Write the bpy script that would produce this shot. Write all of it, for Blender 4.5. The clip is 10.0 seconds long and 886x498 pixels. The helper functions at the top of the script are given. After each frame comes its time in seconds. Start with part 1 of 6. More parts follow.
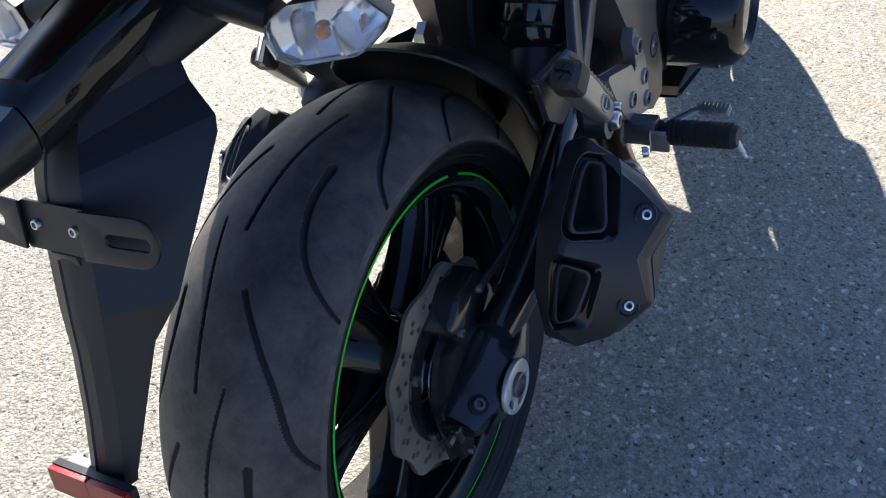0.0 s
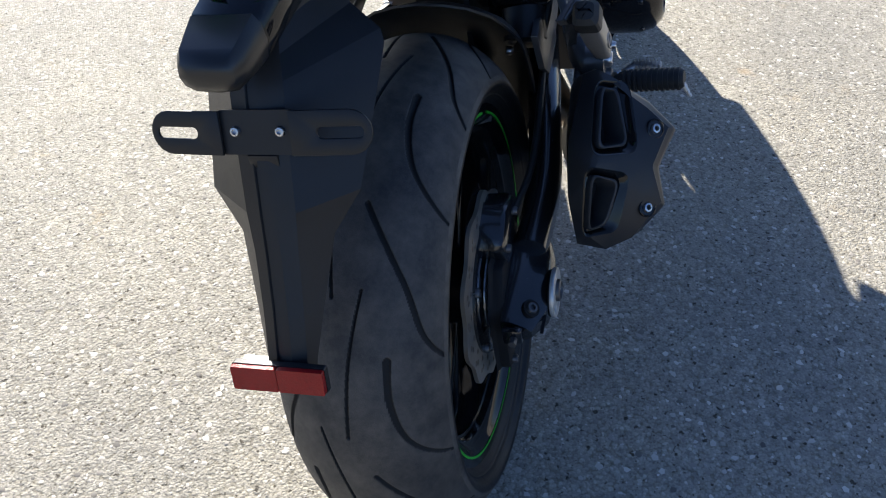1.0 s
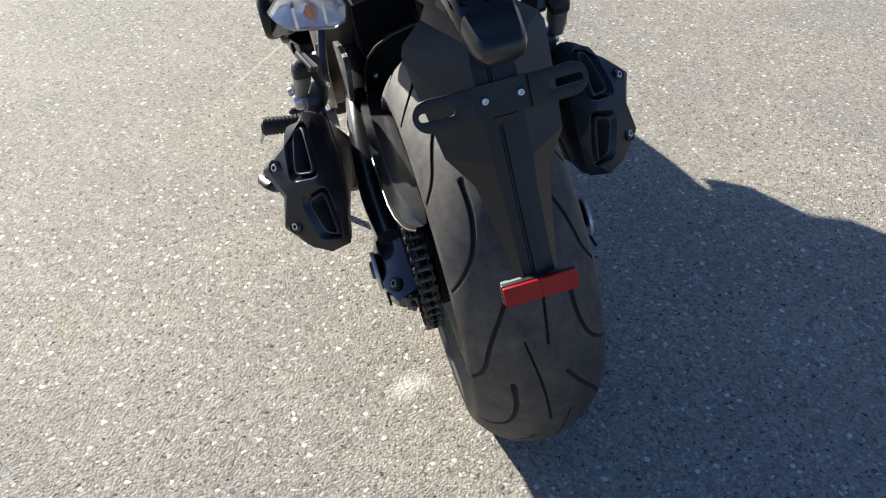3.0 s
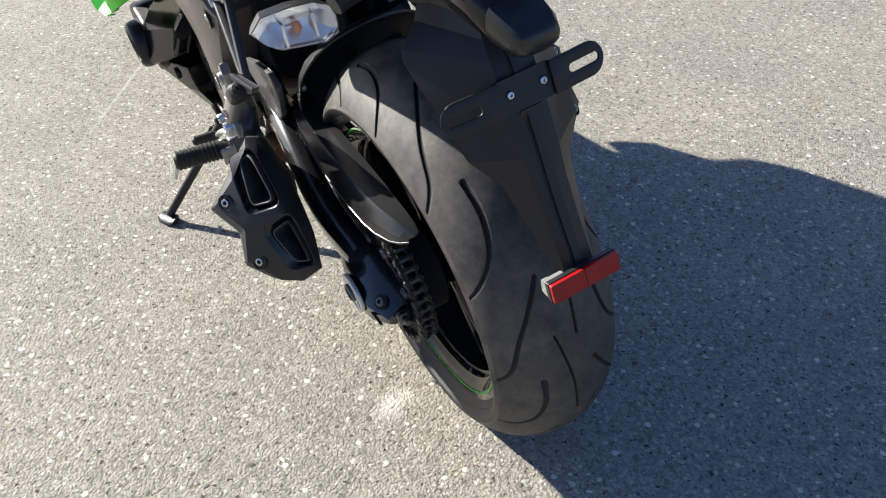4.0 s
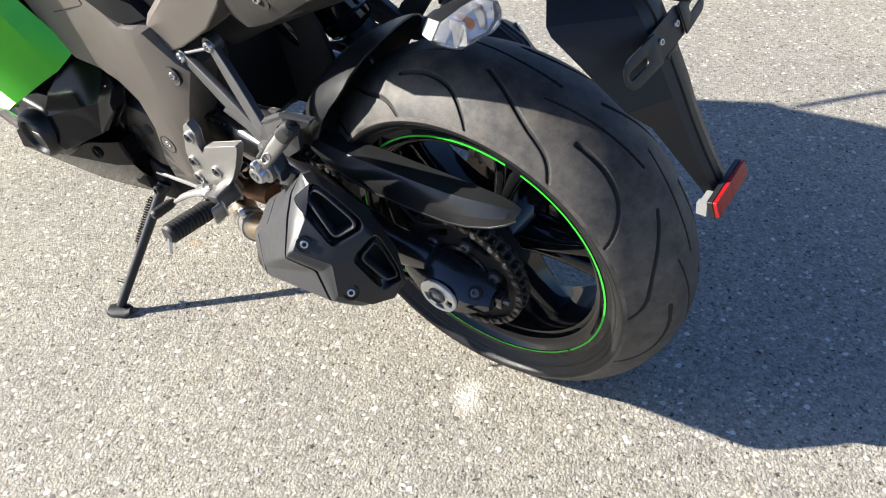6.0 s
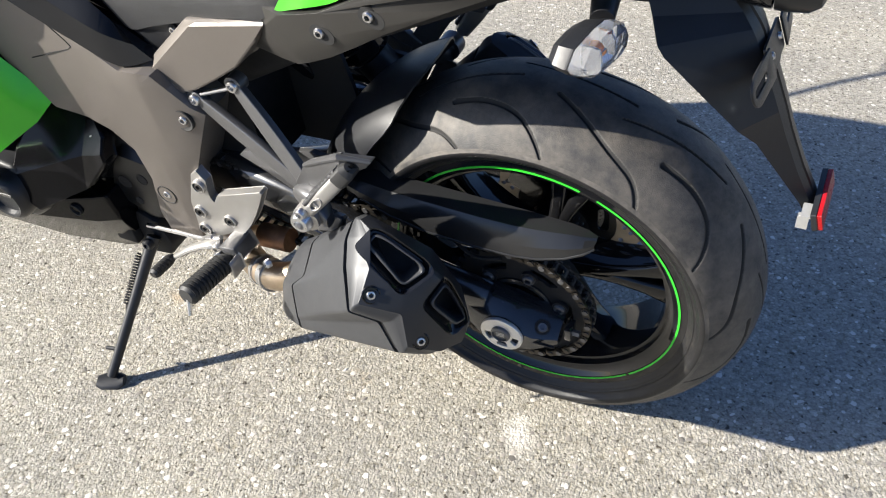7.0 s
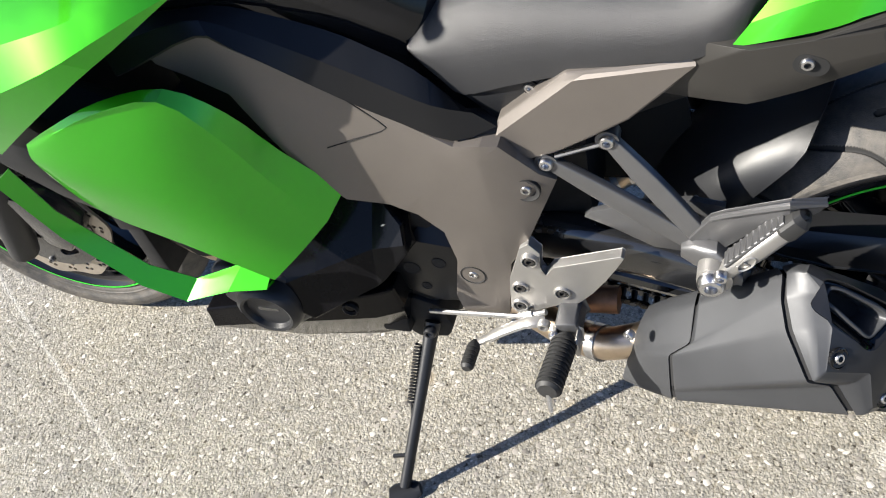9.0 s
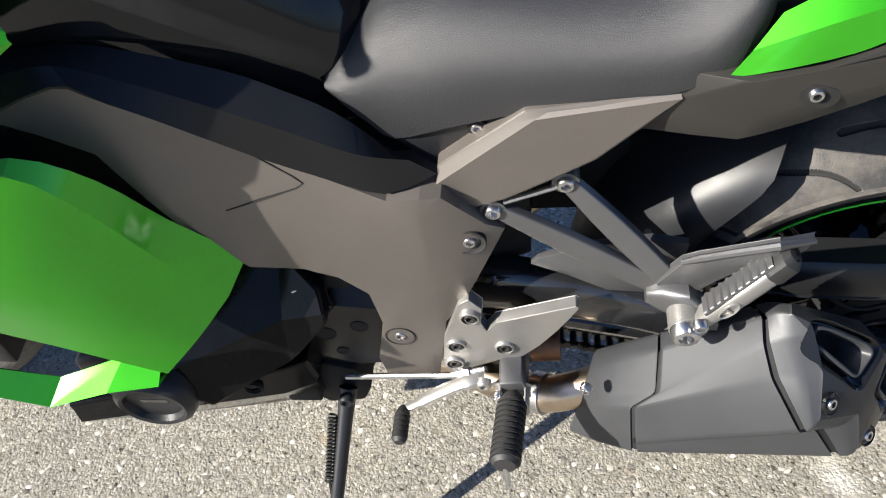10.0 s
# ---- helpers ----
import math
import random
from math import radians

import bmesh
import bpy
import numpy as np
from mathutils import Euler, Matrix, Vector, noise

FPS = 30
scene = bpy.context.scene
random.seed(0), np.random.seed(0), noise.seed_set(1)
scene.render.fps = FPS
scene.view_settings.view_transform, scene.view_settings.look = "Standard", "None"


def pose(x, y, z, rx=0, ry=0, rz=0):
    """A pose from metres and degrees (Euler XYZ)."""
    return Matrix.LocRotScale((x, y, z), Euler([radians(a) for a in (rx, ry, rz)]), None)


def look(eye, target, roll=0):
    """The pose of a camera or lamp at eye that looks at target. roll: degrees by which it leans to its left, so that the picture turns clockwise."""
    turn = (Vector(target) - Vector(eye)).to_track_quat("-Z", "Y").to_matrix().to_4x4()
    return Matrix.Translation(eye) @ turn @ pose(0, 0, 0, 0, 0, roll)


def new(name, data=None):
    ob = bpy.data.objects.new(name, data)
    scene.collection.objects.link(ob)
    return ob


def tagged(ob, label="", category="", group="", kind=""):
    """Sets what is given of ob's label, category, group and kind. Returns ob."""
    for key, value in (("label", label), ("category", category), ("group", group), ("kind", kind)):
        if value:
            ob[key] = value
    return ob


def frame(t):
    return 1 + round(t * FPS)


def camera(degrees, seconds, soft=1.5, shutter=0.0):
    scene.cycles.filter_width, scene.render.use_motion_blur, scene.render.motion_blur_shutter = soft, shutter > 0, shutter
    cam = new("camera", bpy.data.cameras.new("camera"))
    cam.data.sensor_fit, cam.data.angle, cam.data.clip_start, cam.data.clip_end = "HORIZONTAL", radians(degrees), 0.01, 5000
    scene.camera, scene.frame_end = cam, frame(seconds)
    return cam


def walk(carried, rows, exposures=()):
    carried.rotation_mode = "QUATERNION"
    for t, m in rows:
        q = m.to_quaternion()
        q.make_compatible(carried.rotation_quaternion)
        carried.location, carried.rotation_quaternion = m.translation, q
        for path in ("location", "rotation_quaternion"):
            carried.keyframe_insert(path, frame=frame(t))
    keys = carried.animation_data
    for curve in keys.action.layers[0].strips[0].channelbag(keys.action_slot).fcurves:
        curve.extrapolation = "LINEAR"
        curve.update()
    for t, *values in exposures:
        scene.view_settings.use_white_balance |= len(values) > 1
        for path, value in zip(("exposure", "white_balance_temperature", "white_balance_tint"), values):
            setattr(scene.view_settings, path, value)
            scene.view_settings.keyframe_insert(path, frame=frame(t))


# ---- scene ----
cam = camera(54.0, 10.0, soft=1.1)
METRES, EYE, TILT, LEAN, TURN = 2.673, 1.08, 0.0, 0.0, 0.0
PATH = [
    (0, (0.066, -0.002, 1.094), (-0.062, 1.42, -0.308), -4.7),
    (0.5, (-0.089, -0.116, 1.118), (-0.001, 1.354, -0.236), -2.0),
    (1, (-0.204, -0.155, 1.094), (0.077, 1.289, -0.26), 0.4),
    (1.5, (-0.347, -0.157, 1.07), (0.147, 1.202, -0.312), 1.2),
    (2, (-0.444, -0.164, 1.104), (0.186, 1.161, -0.256), 0.1),
    (2.5, (-0.634, -0.181, 1.127), (0.174, 1.119, -0.16), -0.1),
    (2.7, (-0.706, -0.185, 1.14), (0.167, 1.1, -0.12), 0.1),
    (3.8, (-0.877, -0.024, 1.119), (0.294, 1.002, -0.137), -1.1),
    (4, (-0.897, 0.025, 1.119), (0.327, 0.977, -0.144), -1.3),
    (4.5, (-0.956, 0.119, 1.135), (0.43, 0.88, -0.09), -1.2),
    (5, (-1.125, 0.223, 1.155), (0.359, 0.8, -0.055), -1.8),
    (5.5, (-1.192, 0.324, 1.146), (0.314, 0.817, -0.074), -2.5),
    (5.7, (-1.187, 0.382, 1.129), (0.323, 0.837, -0.101), -3.2),
    (6.8, (-1.099, 0.666, 1.119), (0.446, 0.845, -0.14), -4.0),
    (7, (-1.109, 0.73, 1.118), (0.453, 0.842, -0.126), -3.0),
    (7.5, (-1.141, 0.898, 1.138), (0.467, 0.887, -0.052), -2.0),
    (8, (-1.117, 1.028, 1.127), (0.482, 0.995, -0.074), -4.2),
    (8.5, (-0.983, 1.165, 1.115), (0.571, 1.157, -0.143), -9.0),
    (9, (-0.878, 1.265, 1.134), (0.659, 1.277, -0.146), -11.3),
    (9.5, (-0.775, 1.331, 1.127), (0.739, 1.225, -0.175), -10.1),
    (10, (-0.681, 1.355, 1.106), (0.746, 0.978, -0.243), -6.2),
]
# the clip's camera meters for the dark or the light as it goes
EXPOSURES = [(0, 2.0), (0.5, 1.84), (1, 1.72), (1.5, 1.55), (2.5, 1.36), (4, 1.45), (5, 1.70), (5.5, 1.75), (7.5, 1.70), (9, 1.60), (9.5, 1.52), (10, 1.50)]
walk(cam, [(t, look(eye, target, roll)) for t, eye, target, roll in PATH], EXPOSURES)

# ---- light ----
SUN = Vector((-0.1197, 0.8893, 0.4414)).normalized()
world = bpy.data.worlds.new("sky")
scene.world = world
world.use_nodes = True
wn = world.node_tree.nodes
sky = wn.new("ShaderNodeTexSky")
sky.sky_type, sky.sun_disc = "NISHITA", False
sky.ozone_density = 2.2
sky.sun_elevation, sky.sun_rotation = math.asin(SUN.z), math.atan2(SUN.x, SUN.y)
wn["Background"].inputs["Strength"].default_value = 0.047
deep = wn.new("ShaderNodeMix")
deep.data_type, deep.blend_type = "RGBA", "MULTIPLY"
deep.inputs[0].default_value, deep.inputs[7].default_value = 1.0, (0.80, 0.95, 1.28, 1)
world.node_tree.links.new(sky.outputs[0], deep.inputs[6])
world.node_tree.links.new(deep.outputs[2], wn["Background"].inputs["Color"])
sun = new("sun", bpy.data.lights.new("sun", "SUN"))
sun.data.energy, sun.data.angle, sun.data.color = 4.8, radians(0.53), (1.0, 0.945, 0.85)
sun.matrix_world = look(SUN * 20, (0, 0, 0))


# ---- materials ----
def material(name, color, rough=0.5, spec=0.5, dscale=14.0, metal=0.0, coat=0.0, coat_rough=0.06, grain=0.0, scale=400.0, vary=0.0, vscale=9.0, bump=0.0, dust=None, dust_at=(0.55, 0.75), island=False):
    """Principled surface with grain, broad variation, fine relief and a layer of dust."""
    m = bpy.data.materials.new(name)
    m.use_nodes = True
    t = m.node_tree
    b = t.nodes["Principled BSDF"]
    b.inputs["Roughness"].default_value, b.inputs["Metallic"].default_value = rough, metal
    b.inputs["Coat Weight"].default_value, b.inputs["Coat Roughness"].default_value = coat, coat_rough
    b.inputs["Base Color"].default_value = (*color, 1)
    b.inputs["Specular IOR Level"].default_value = spec
    co = t.nodes.new("ShaderNodeTexCoord").outputs["Object"]

    def noise_node(s, detail=4.0, rough_=0.6):
        n = t.nodes.new("ShaderNodeTexNoise")
        n.inputs["Scale"].default_value, n.inputs["Detail"].default_value, n.inputs["Roughness"].default_value = s, detail, rough_
        t.links.new(co, n.inputs["Vector"])
        return n.outputs["Fac"]

    col = None

    def mix(fac, a, c):
        n = t.nodes.new("ShaderNodeMix")
        n.data_type = "RGBA"
        t.links.new(fac, n.inputs[0])
        for i, v in ((6, a), (7, c)):
            if isinstance(v, tuple):
                n.inputs[i].default_value = (*v, 1)
            else:
                t.links.new(v, n.inputs[i])
        return n.outputs[2]

    def ramp(fac, a, c):
        n = t.nodes.new("ShaderNodeMapRange")
        n.inputs[1].default_value, n.inputs[2].default_value = a, c
        t.links.new(fac, n.inputs[0])
        return n.outputs[0]

    if vary:
        lo, hi = tuple(c * (1 - vary) for c in color), tuple(min(1, c * (1 + vary)) for c in color)
        col = mix(ramp(noise_node(vscale, 5), 0.3, 0.7), lo, hi)
        n = t.nodes.new("ShaderNodeMapRange")
        n.inputs[3].default_value, n.inputs[4].default_value = max(0.02, rough * 0.85), min(1, rough * 1.2)
        t.links.new(noise_node(vscale * 3.1, 6), n.inputs[0])
        t.links.new(n.outputs[0], b.inputs["Roughness"])
    if grain:
        lo, hi = tuple(c * (1 - grain) for c in color), tuple(min(1, c * (1 + grain)) for c in color)
        g = mix(ramp(noise_node(scale, 3), 0.35, 0.65), lo, hi)
        col = g if col is None else mix(noise_node(scale * 0.7, 1), col, g)
    if dust:
        f = ramp(noise_node(dscale, 7, 0.7), *dust_at)
        col = mix(f, col if col is not None else color, dust)
    if island:
        geo = t.nodes.new("ShaderNodeNewGeometry")
        rp = t.nodes.new("ShaderNodeValToRGB")
        e = rp.color_ramp.elements
        e[0].color, e[1].color = (0.09, 0.082, 0.072, 1), (0.62, 0.59, 0.53, 1)
        e.new(0.5).color = (0.36, 0.33, 0.29, 1)
        t.links.new(geo.outputs["Random Per Island"], rp.inputs[0])
        col = rp.outputs[0]
    if col is not None:
        t.links.new(col, b.inputs["Base Color"])
    if bump:
        bp = t.nodes.new("ShaderNodeBump")
        bp.inputs["Strength"].default_value, bp.inputs["Distance"].default_value = bump, 0.001
        t.links.new(noise_node(scale, 3), bp.inputs["Height"])
        t.links.new(bp.outputs[0], b.inputs["Normal"])
    return m


SPOTS = [(-0.19, 0.69, 0.038, (0.80, 0.76, 0.68)), (0.62, 1.75, 0.03, (0.36, 0.25, 0.15)), (0.15, 1.35, 0.022, (0.38, 0.28, 0.17)), (-0.45, 1.05, 0.02, (0.16, 0.15, 0.14)), (0.85, 1.5, 0.02, (0.40, 0.28, 0.16)), (-0.3, 0.2, 0.03, (0.2, 0.19, 0.17))]


def asphalt_material():
    m = bpy.data.materials.new("asphalt")
    m.use_nodes = True
    t = m.node_tree
    b = t.nodes["Principled BSDF"]
    co = t.nodes.new("ShaderNodeTexCoord").outputs["Object"]

    def node(kind, **inputs):
        n = t.nodes.new(kind)
        for k, v in inputs.items():
            n.inputs[k].default_value = v
        if "Vector" in n.inputs and kind != "ShaderNodeBump":
            t.links.new(co, n.inputs["Vector"])
        return n

    def ramp(fac, stops):
        n = t.nodes.new("ShaderNodeValToRGB")
        e = n.color_ramp.elements
        e[0].position, e[0].color = stops[0][0], (*stops[0][1], 1)
        e[1].position, e[1].color = stops[-1][0], (*stops[-1][1], 1)
        for p, c in stops[1:-1]:
            e.new(p).color = (*c, 1)
        t.links.new(fac, n.inputs[0])
        return n.outputs[0]

    def mix(fac, a, c, how="MIX"):
        n = t.nodes.new("ShaderNodeMix")
        n.data_type, n.blend_type = "RGBA", how
        if isinstance(fac, float):
            n.inputs[0].default_value = fac
        else:
            t.links.new(fac, n.inputs[0])
        t.links.new(a, n.inputs[6])
        t.links.new(c, n.inputs[7])
        return n.outputs[2]

    chips = node("ShaderNodeTexVoronoi", Scale=185.0)
    small = node("ShaderNodeTexVoronoi", Scale=330.0)
    chip_col = ramp(chips.outputs["Color"], [(0.0, (0.13, 0.124, 0.108)), (0.3, (0.275, 0.260, 0.226)), (0.75, (0.345, 0.326, 0.285)), (1.0, (0.66, 0.63, 0.57))])
    small_col = ramp(small.outputs["Color"], [(0.0, (0.17, 0.163, 0.143)), (0.55, (0.295, 0.280, 0.244)), (1.0, (0.45, 0.43, 0.385))])
    col = mix(node("ShaderNodeTexNoise", Scale=60.0, Detail=2.0).outputs["Fac"], chip_col, small_col)
    gap = ramp(chips.outputs["Distance"], [(0.0, (1, 1, 1)), (0.55, (1, 1, 1)), (0.85, (0.70, 0.68, 0.63))])
    col = mix(1.0, col, gap, "MULTIPLY")
    broad = ramp(node("ShaderNodeTexNoise", Scale=2.2, Detail=6.0, Roughness=0.6).outputs["Fac"], [(0.3, (0.86, 0.86, 0.86)), (0.7, (1.1, 1.08, 1.03))])
    col = mix(1.0, col, broad, "MULTIPLY")
    rust = ramp(node("ShaderNodeTexNoise", Scale=7.0, Detail=5.0, Roughness=0.7).outputs["Fac"], [(0.62, (1, 1, 1)), (0.78, (1.0, 0.86, 0.68))])
    col = mix(1.0, col, rust, "MULTIPLY")
    clods = ramp(node("ShaderNodeTexVoronoi", Scale=95.0, Randomness=1.0).outputs["Color"], [(0.0, (0.80, 0.80, 0.80)), (0.5, (0.99, 0.99, 0.99)), (1.0, (1.17, 1.16, 1.13))])
    col = mix(1.0, col, clods, "MULTIPLY")
    pits = ramp(node("ShaderNodeTexNoise", Scale=95.0, Detail=2.0, Roughness=0.5).outputs["Fac"], [(0.31, (0.22, 0.20, 0.18)), (0.37, (1, 1, 1))])
    col = mix(1.0, col, pits, "MULTIPLY")
    # a pale ragged splotch and one long scratch
    wob = node("ShaderNodeTexNoise", Scale=24.0, Detail=5.0, Roughness=0.65).outputs["Fac"]

    def calc(how, a, c, e=None):
        n = t.nodes.new("ShaderNodeMath")
        n.operation = how
        for i, v in enumerate((a, c, e)):
            if v is None:
                continue
            if isinstance(v, float):
                n.inputs[i].default_value = v
            else:
                t.links.new(v, n.inputs[i])
        return n.outputs[0]
    sep = t.nodes.new("ShaderNodeSeparateXYZ")
    t.links.new(co, sep.inputs[0])
    X, Y = sep.outputs["X"], sep.outputs["Y"]
    for sx, sy, r, tone in SPOTS:
        dx, dy = calc("SUBTRACT", X, sx), calc("SUBTRACT", Y, sy)
        dist = calc("SQRT", calc("ADD", calc("MULTIPLY", dx, dx), calc("MULTIPLY", dy, dy)), 0.0)
        dist = calc("MULTIPLY_ADD", wob, 3.2 * r, dist)
        fac = ramp(dist, [(1.55 * r, (1, 1, 1)), (2.75 * r, (0, 0, 0))])
        spot = t.nodes.new("ShaderNodeRGB")
        spot.outputs[0].default_value = (*tone, 1)
        col = mix(calc("MULTIPLY", fac, 0.5), col, spot.outputs[0])
    across = calc("ADD", calc("ADD", calc("MULTIPLY", X, 0.535), calc("MULTIPLY", Y, -0.845)), 1.5416)
    across = calc("ABSOLUTE", calc("MULTIPLY_ADD", wob, 0.012, calc("SUBTRACT", across, 0.006)), 0.0)
    fac = ramp(across, [(0.0, (1, 1, 1)), (0.006, (0, 0, 0))])
    fac = calc("MULTIPLY", fac, ramp(X, [(0.0, (0, 0, 0)), (0.12, (1, 1, 1))]))
    pale = t.nodes.new("ShaderNodeRGB")
    pale.outputs[0].default_value = (0.62, 0.60, 0.56, 1)
    col = mix(calc("MULTIPLY", fac, calc("MULTIPLY", node("ShaderNodeTexNoise", Scale=45.0, Detail=3.0).outputs["Fac"], 0.75)), col, pale.outputs[0])
    t.links.new(col, b.inputs["Base Color"])
    b.inputs["Roughness"].default_value = 0.82
    b.inputs["Specular IOR Level"].default_value = 0.35
    h = t.nodes.new("ShaderNodeMath")
    h.operation = "MULTIPLY_ADD"
    h.inputs[1].default_value = -0.7
    t.links.new(chips.outputs["Distance"], h.inputs[0])
    t.links.new(node("ShaderNodeTexNoise", Scale=330.0, Detail=5.0).outputs["Fac"], h.inputs[2])
    bp = t.nodes.new("ShaderNodeBump")
    bp.inputs["Strength"].default_value, bp.inputs["Distance"].default_value = 1.0, 0.0018
    t.links.new(h.outputs[0], bp.inputs["Height"])
    t.links.new(bp.outputs[0], b.inputs["Normal"])
    return m


def clear_material():
    m = material("clear_lens", (0.93, 0.94, 0.96), rough=0.06)
    b = m.node_tree.nodes["Principled BSDF"]
    b.inputs["Transmission Weight"].default_value = 0.9
    b.inputs["IOR"].default_value = 1.2
    return m


ASPHALT = asphalt_material()
CHIPS = material("stone_chips", (0.47, 0.44, 0.39), rough=0.75, island=True)
RUBBER = material("tyre_rubber", (0.024, 0.024, 0.025), rough=0.60, vary=0.25, vscale=30, grain=0.35, scale=700, bump=0.5, dust=(0.145, 0.127, 0.104), dust_at=(0.36, 0.95), dscale=26.0)
SIDEWALL = material("sidewall_rubber", (0.016, 0.016, 0.017), rough=0.5, vary=0.25, vscale=40, grain=0.3, scale=700, bump=0.4, dust=(0.17, 0.152, 0.130), dust_at=(0.34, 0.85), dscale=20.0)
BEAD = material("bead_rubber", (0.011, 0.011, 0.012), rough=0.42, spec=0.3, vary=0.25, vscale=40, grain=0.3, scale=700, bump=0.3, dust=(0.06, 0.055, 0.048), dust_at=(0.55, 1.05), dscale=24.0)
GUARD = material("glossy_black_plastic", (0.0135, 0.0138, 0.0148), rough=0.29, spec=0.5, vary=0.25, vscale=20, grain=0.15, scale=1500, bump=0.05)
# near-black for grooves and recesses, with their shade put into the colour
SHADE_DARK = material("shade_dark", (0.008, 0.008, 0.008), rough=0.8)
PEG_RUBBER = material("peg_rubber", (0.016, 0.016, 0.016), rough=0.6, vary=0.2, vscale=60)
GLOSS = material("gloss_black", (0.0075, 0.0076, 0.0085), rough=0.06, spec=0.40, vary=0.3, vscale=25)
PANEL = material("gloss_black_panel", (0.0035, 0.0035, 0.0042), rough=0.14, spec=0.13, vary=0.3, vscale=20)
COVER = material("dark_satin_cover", (0.0075, 0.0077, 0.0086), rough=0.36, spec=0.30, vary=0.2, vscale=14, grain=0.2, scale=1300, bump=0.10)
SATIN = material("satin_black_plastic", (0.0138, 0.0145, 0.0165), rough=0.38, spec=0.33, vary=0.25, vscale=20, grain=0.25, scale=1300, bump=0.12)
MATT = material("matt_black", (0.0125, 0.0125, 0.0132), rough=0.7, spec=0.25, vary=0.3, vscale=18)
ARM = material("black_painted_metal", (0.0115, 0.012, 0.0135), rough=0.25, coat=0.8, vary=0.3, vscale=22)
BRONZE = material("bronze_grey_metal", (0.152, 0.136, 0.122), rough=0.44, metal=0.55, vary=0.08, vscale=14, grain=0.1, scale=1500, bump=0.05)
DARKBRONZE = material("dark_grey_plastic", (0.024, 0.0225, 0.0205), rough=0.45, spec=0.35, metal=0.1, vary=0.1, vscale=15, grain=0.15, scale=1500, bump=0.06)
SHIELD = material("satin_grey_shield", (0.043, 0.0445, 0.0480), rough=0.44, spec=0.36, metal=0.25, vary=0.14, vscale=17, grain=0.12, scale=1500, bump=0.05)
CAPGREY = material("satin_grey_cap", (0.025, 0.026, 0.029), rough=0.4, metal=0.4, vary=0.15, vscale=20, grain=0.12, scale=1500, bump=0.05)
ALU = material("cast_aluminium", (0.34, 0.33, 0.315), rough=0.40, metal=0.75, vary=0.1, vscale=30, grain=0.1, scale=1200, bump=0.06)
BRACKET = material("grey_cast_bracket", (0.115, 0.115, 0.118), rough=0.38, metal=0.65, vary=0.12, vscale=25, grain=0.12, scale=1200, bump=0.06)
STEEL = material("bolt_steel", (0.55, 0.55, 0.56), rough=0.28, metal=1.0, vary=0.15, vscale=80)
RING = material("machined_aluminium", (0.62, 0.61, 0.58), rough=0.34, metal=0.55, vary=0.06, vscale=40, grain=0.06, scale=1500)
PIPE = material("heated_steel", (0.50, 0.40, 0.30), rough=0.33, metal=1.0, vary=0.25, vscale=16)
COPPER = material("rusty_clamp", (0.25, 0.12, 0.06), rough=0.5, metal=0.6, vary=0.3, vscale=40)
CHAIN = material("chain_steel", (0.055, 0.048, 0.040), rough=0.42, metal=0.8, vary=0.35, vscale=60)
DISC = material("disc_steel", (0.36, 0.32, 0.27), rough=0.36, metal=0.7, vary=0.15, vscale=30)
GREEN = material("metallic_green_paint", (0.036, 0.39, 0.0035), rough=0.36, metal=0.80, coat=1.0, coat_rough=0.08, vary=0.05, vscale=8, grain=0.1, scale=2500)
STRIPE = material("green_tape", (0.03, 0.52, 0.03), rough=0.4, vary=0.06, vscale=30)
VINYL = material("seat_vinyl", (0.020, 0.0203, 0.0220), rough=0.42, spec=0.46, vary=0.12, vscale=12, grain=0.2, scale=1100, bump=0.6)
CLEAR = clear_material()
AMBER = material("amber_bulb", (0.75, 0.20, 0.02), rough=0.2, vary=0.15, vscale=80)
BOWL = material("lamp_bowl", (0.75, 0.76, 0.78), rough=0.15, metal=0.9, vary=0.1, vscale=60)
REDLENS = material("red_reflector", (0.30, 0.006, 0.008), rough=0.30, spec=0.25, coat=0.15, vary=0.2, vscale=60, grain=0.35, scale=700, bump=0.5)
DARKRED = material("dark_red_lens", (0.018, 0.0025, 0.003), rough=0.30, spec=0.25)
WHITE = material("pale_bracket", (0.33, 0.33, 0.32), rough=0.4, metal=0.3, vary=0.1, vscale=60)


# ---- mesh helpers ----
DATUM = {"on": False}


def part(name, bm, mat, parent=None, label="", sharp=34.0, bevel=0.0, segments=2):
    """Links a bmesh as one mesh object under a thing or under a part; with DATUM on, coordinates count from the body's own datum."""
    if DATUM["on"]:
        for v in bm.verts:
            v.co += Vector((-0.022, -0.008 * max(-1.0, min(1.0, v.co.y / 0.08)), -0.013))
    if bevel:
        edges = [e for e in bm.edges if len(e.link_faces) == 2 and e.calc_face_angle(0) > radians(28)]
        bmesh.ops.bevel(bm, geom=edges, offset=bevel, segments=segments, profile=0.5, affect="EDGES", clamp_overlap=True)
    bmesh.ops.recalc_face_normals(bm, faces=bm.faces)
    me = bpy.data.meshes.new(name)
    bm.to_mesh(me)
    bm.free()
    me.shade_smooth()
    me.set_sharp_from_angle(angle=radians(sharp))
    me.materials.append(mat)
    ob = new(name, me)
    ob.parent = parent
    return tagged(ob, label)


def arrays(name, verts, faces, mat, parent=None, label="", sharp=40.0):
    me = bpy.data.meshes.new(name)
    me.from_pydata(verts, [], faces)
    me.shade_smooth()
    me.set_sharp_from_angle(angle=radians(sharp))
    me.materials.append(mat)
    ob = new(name, me)
    ob.parent = parent
    return tagged(ob, label)


def V(*a):
    return Vector(a)


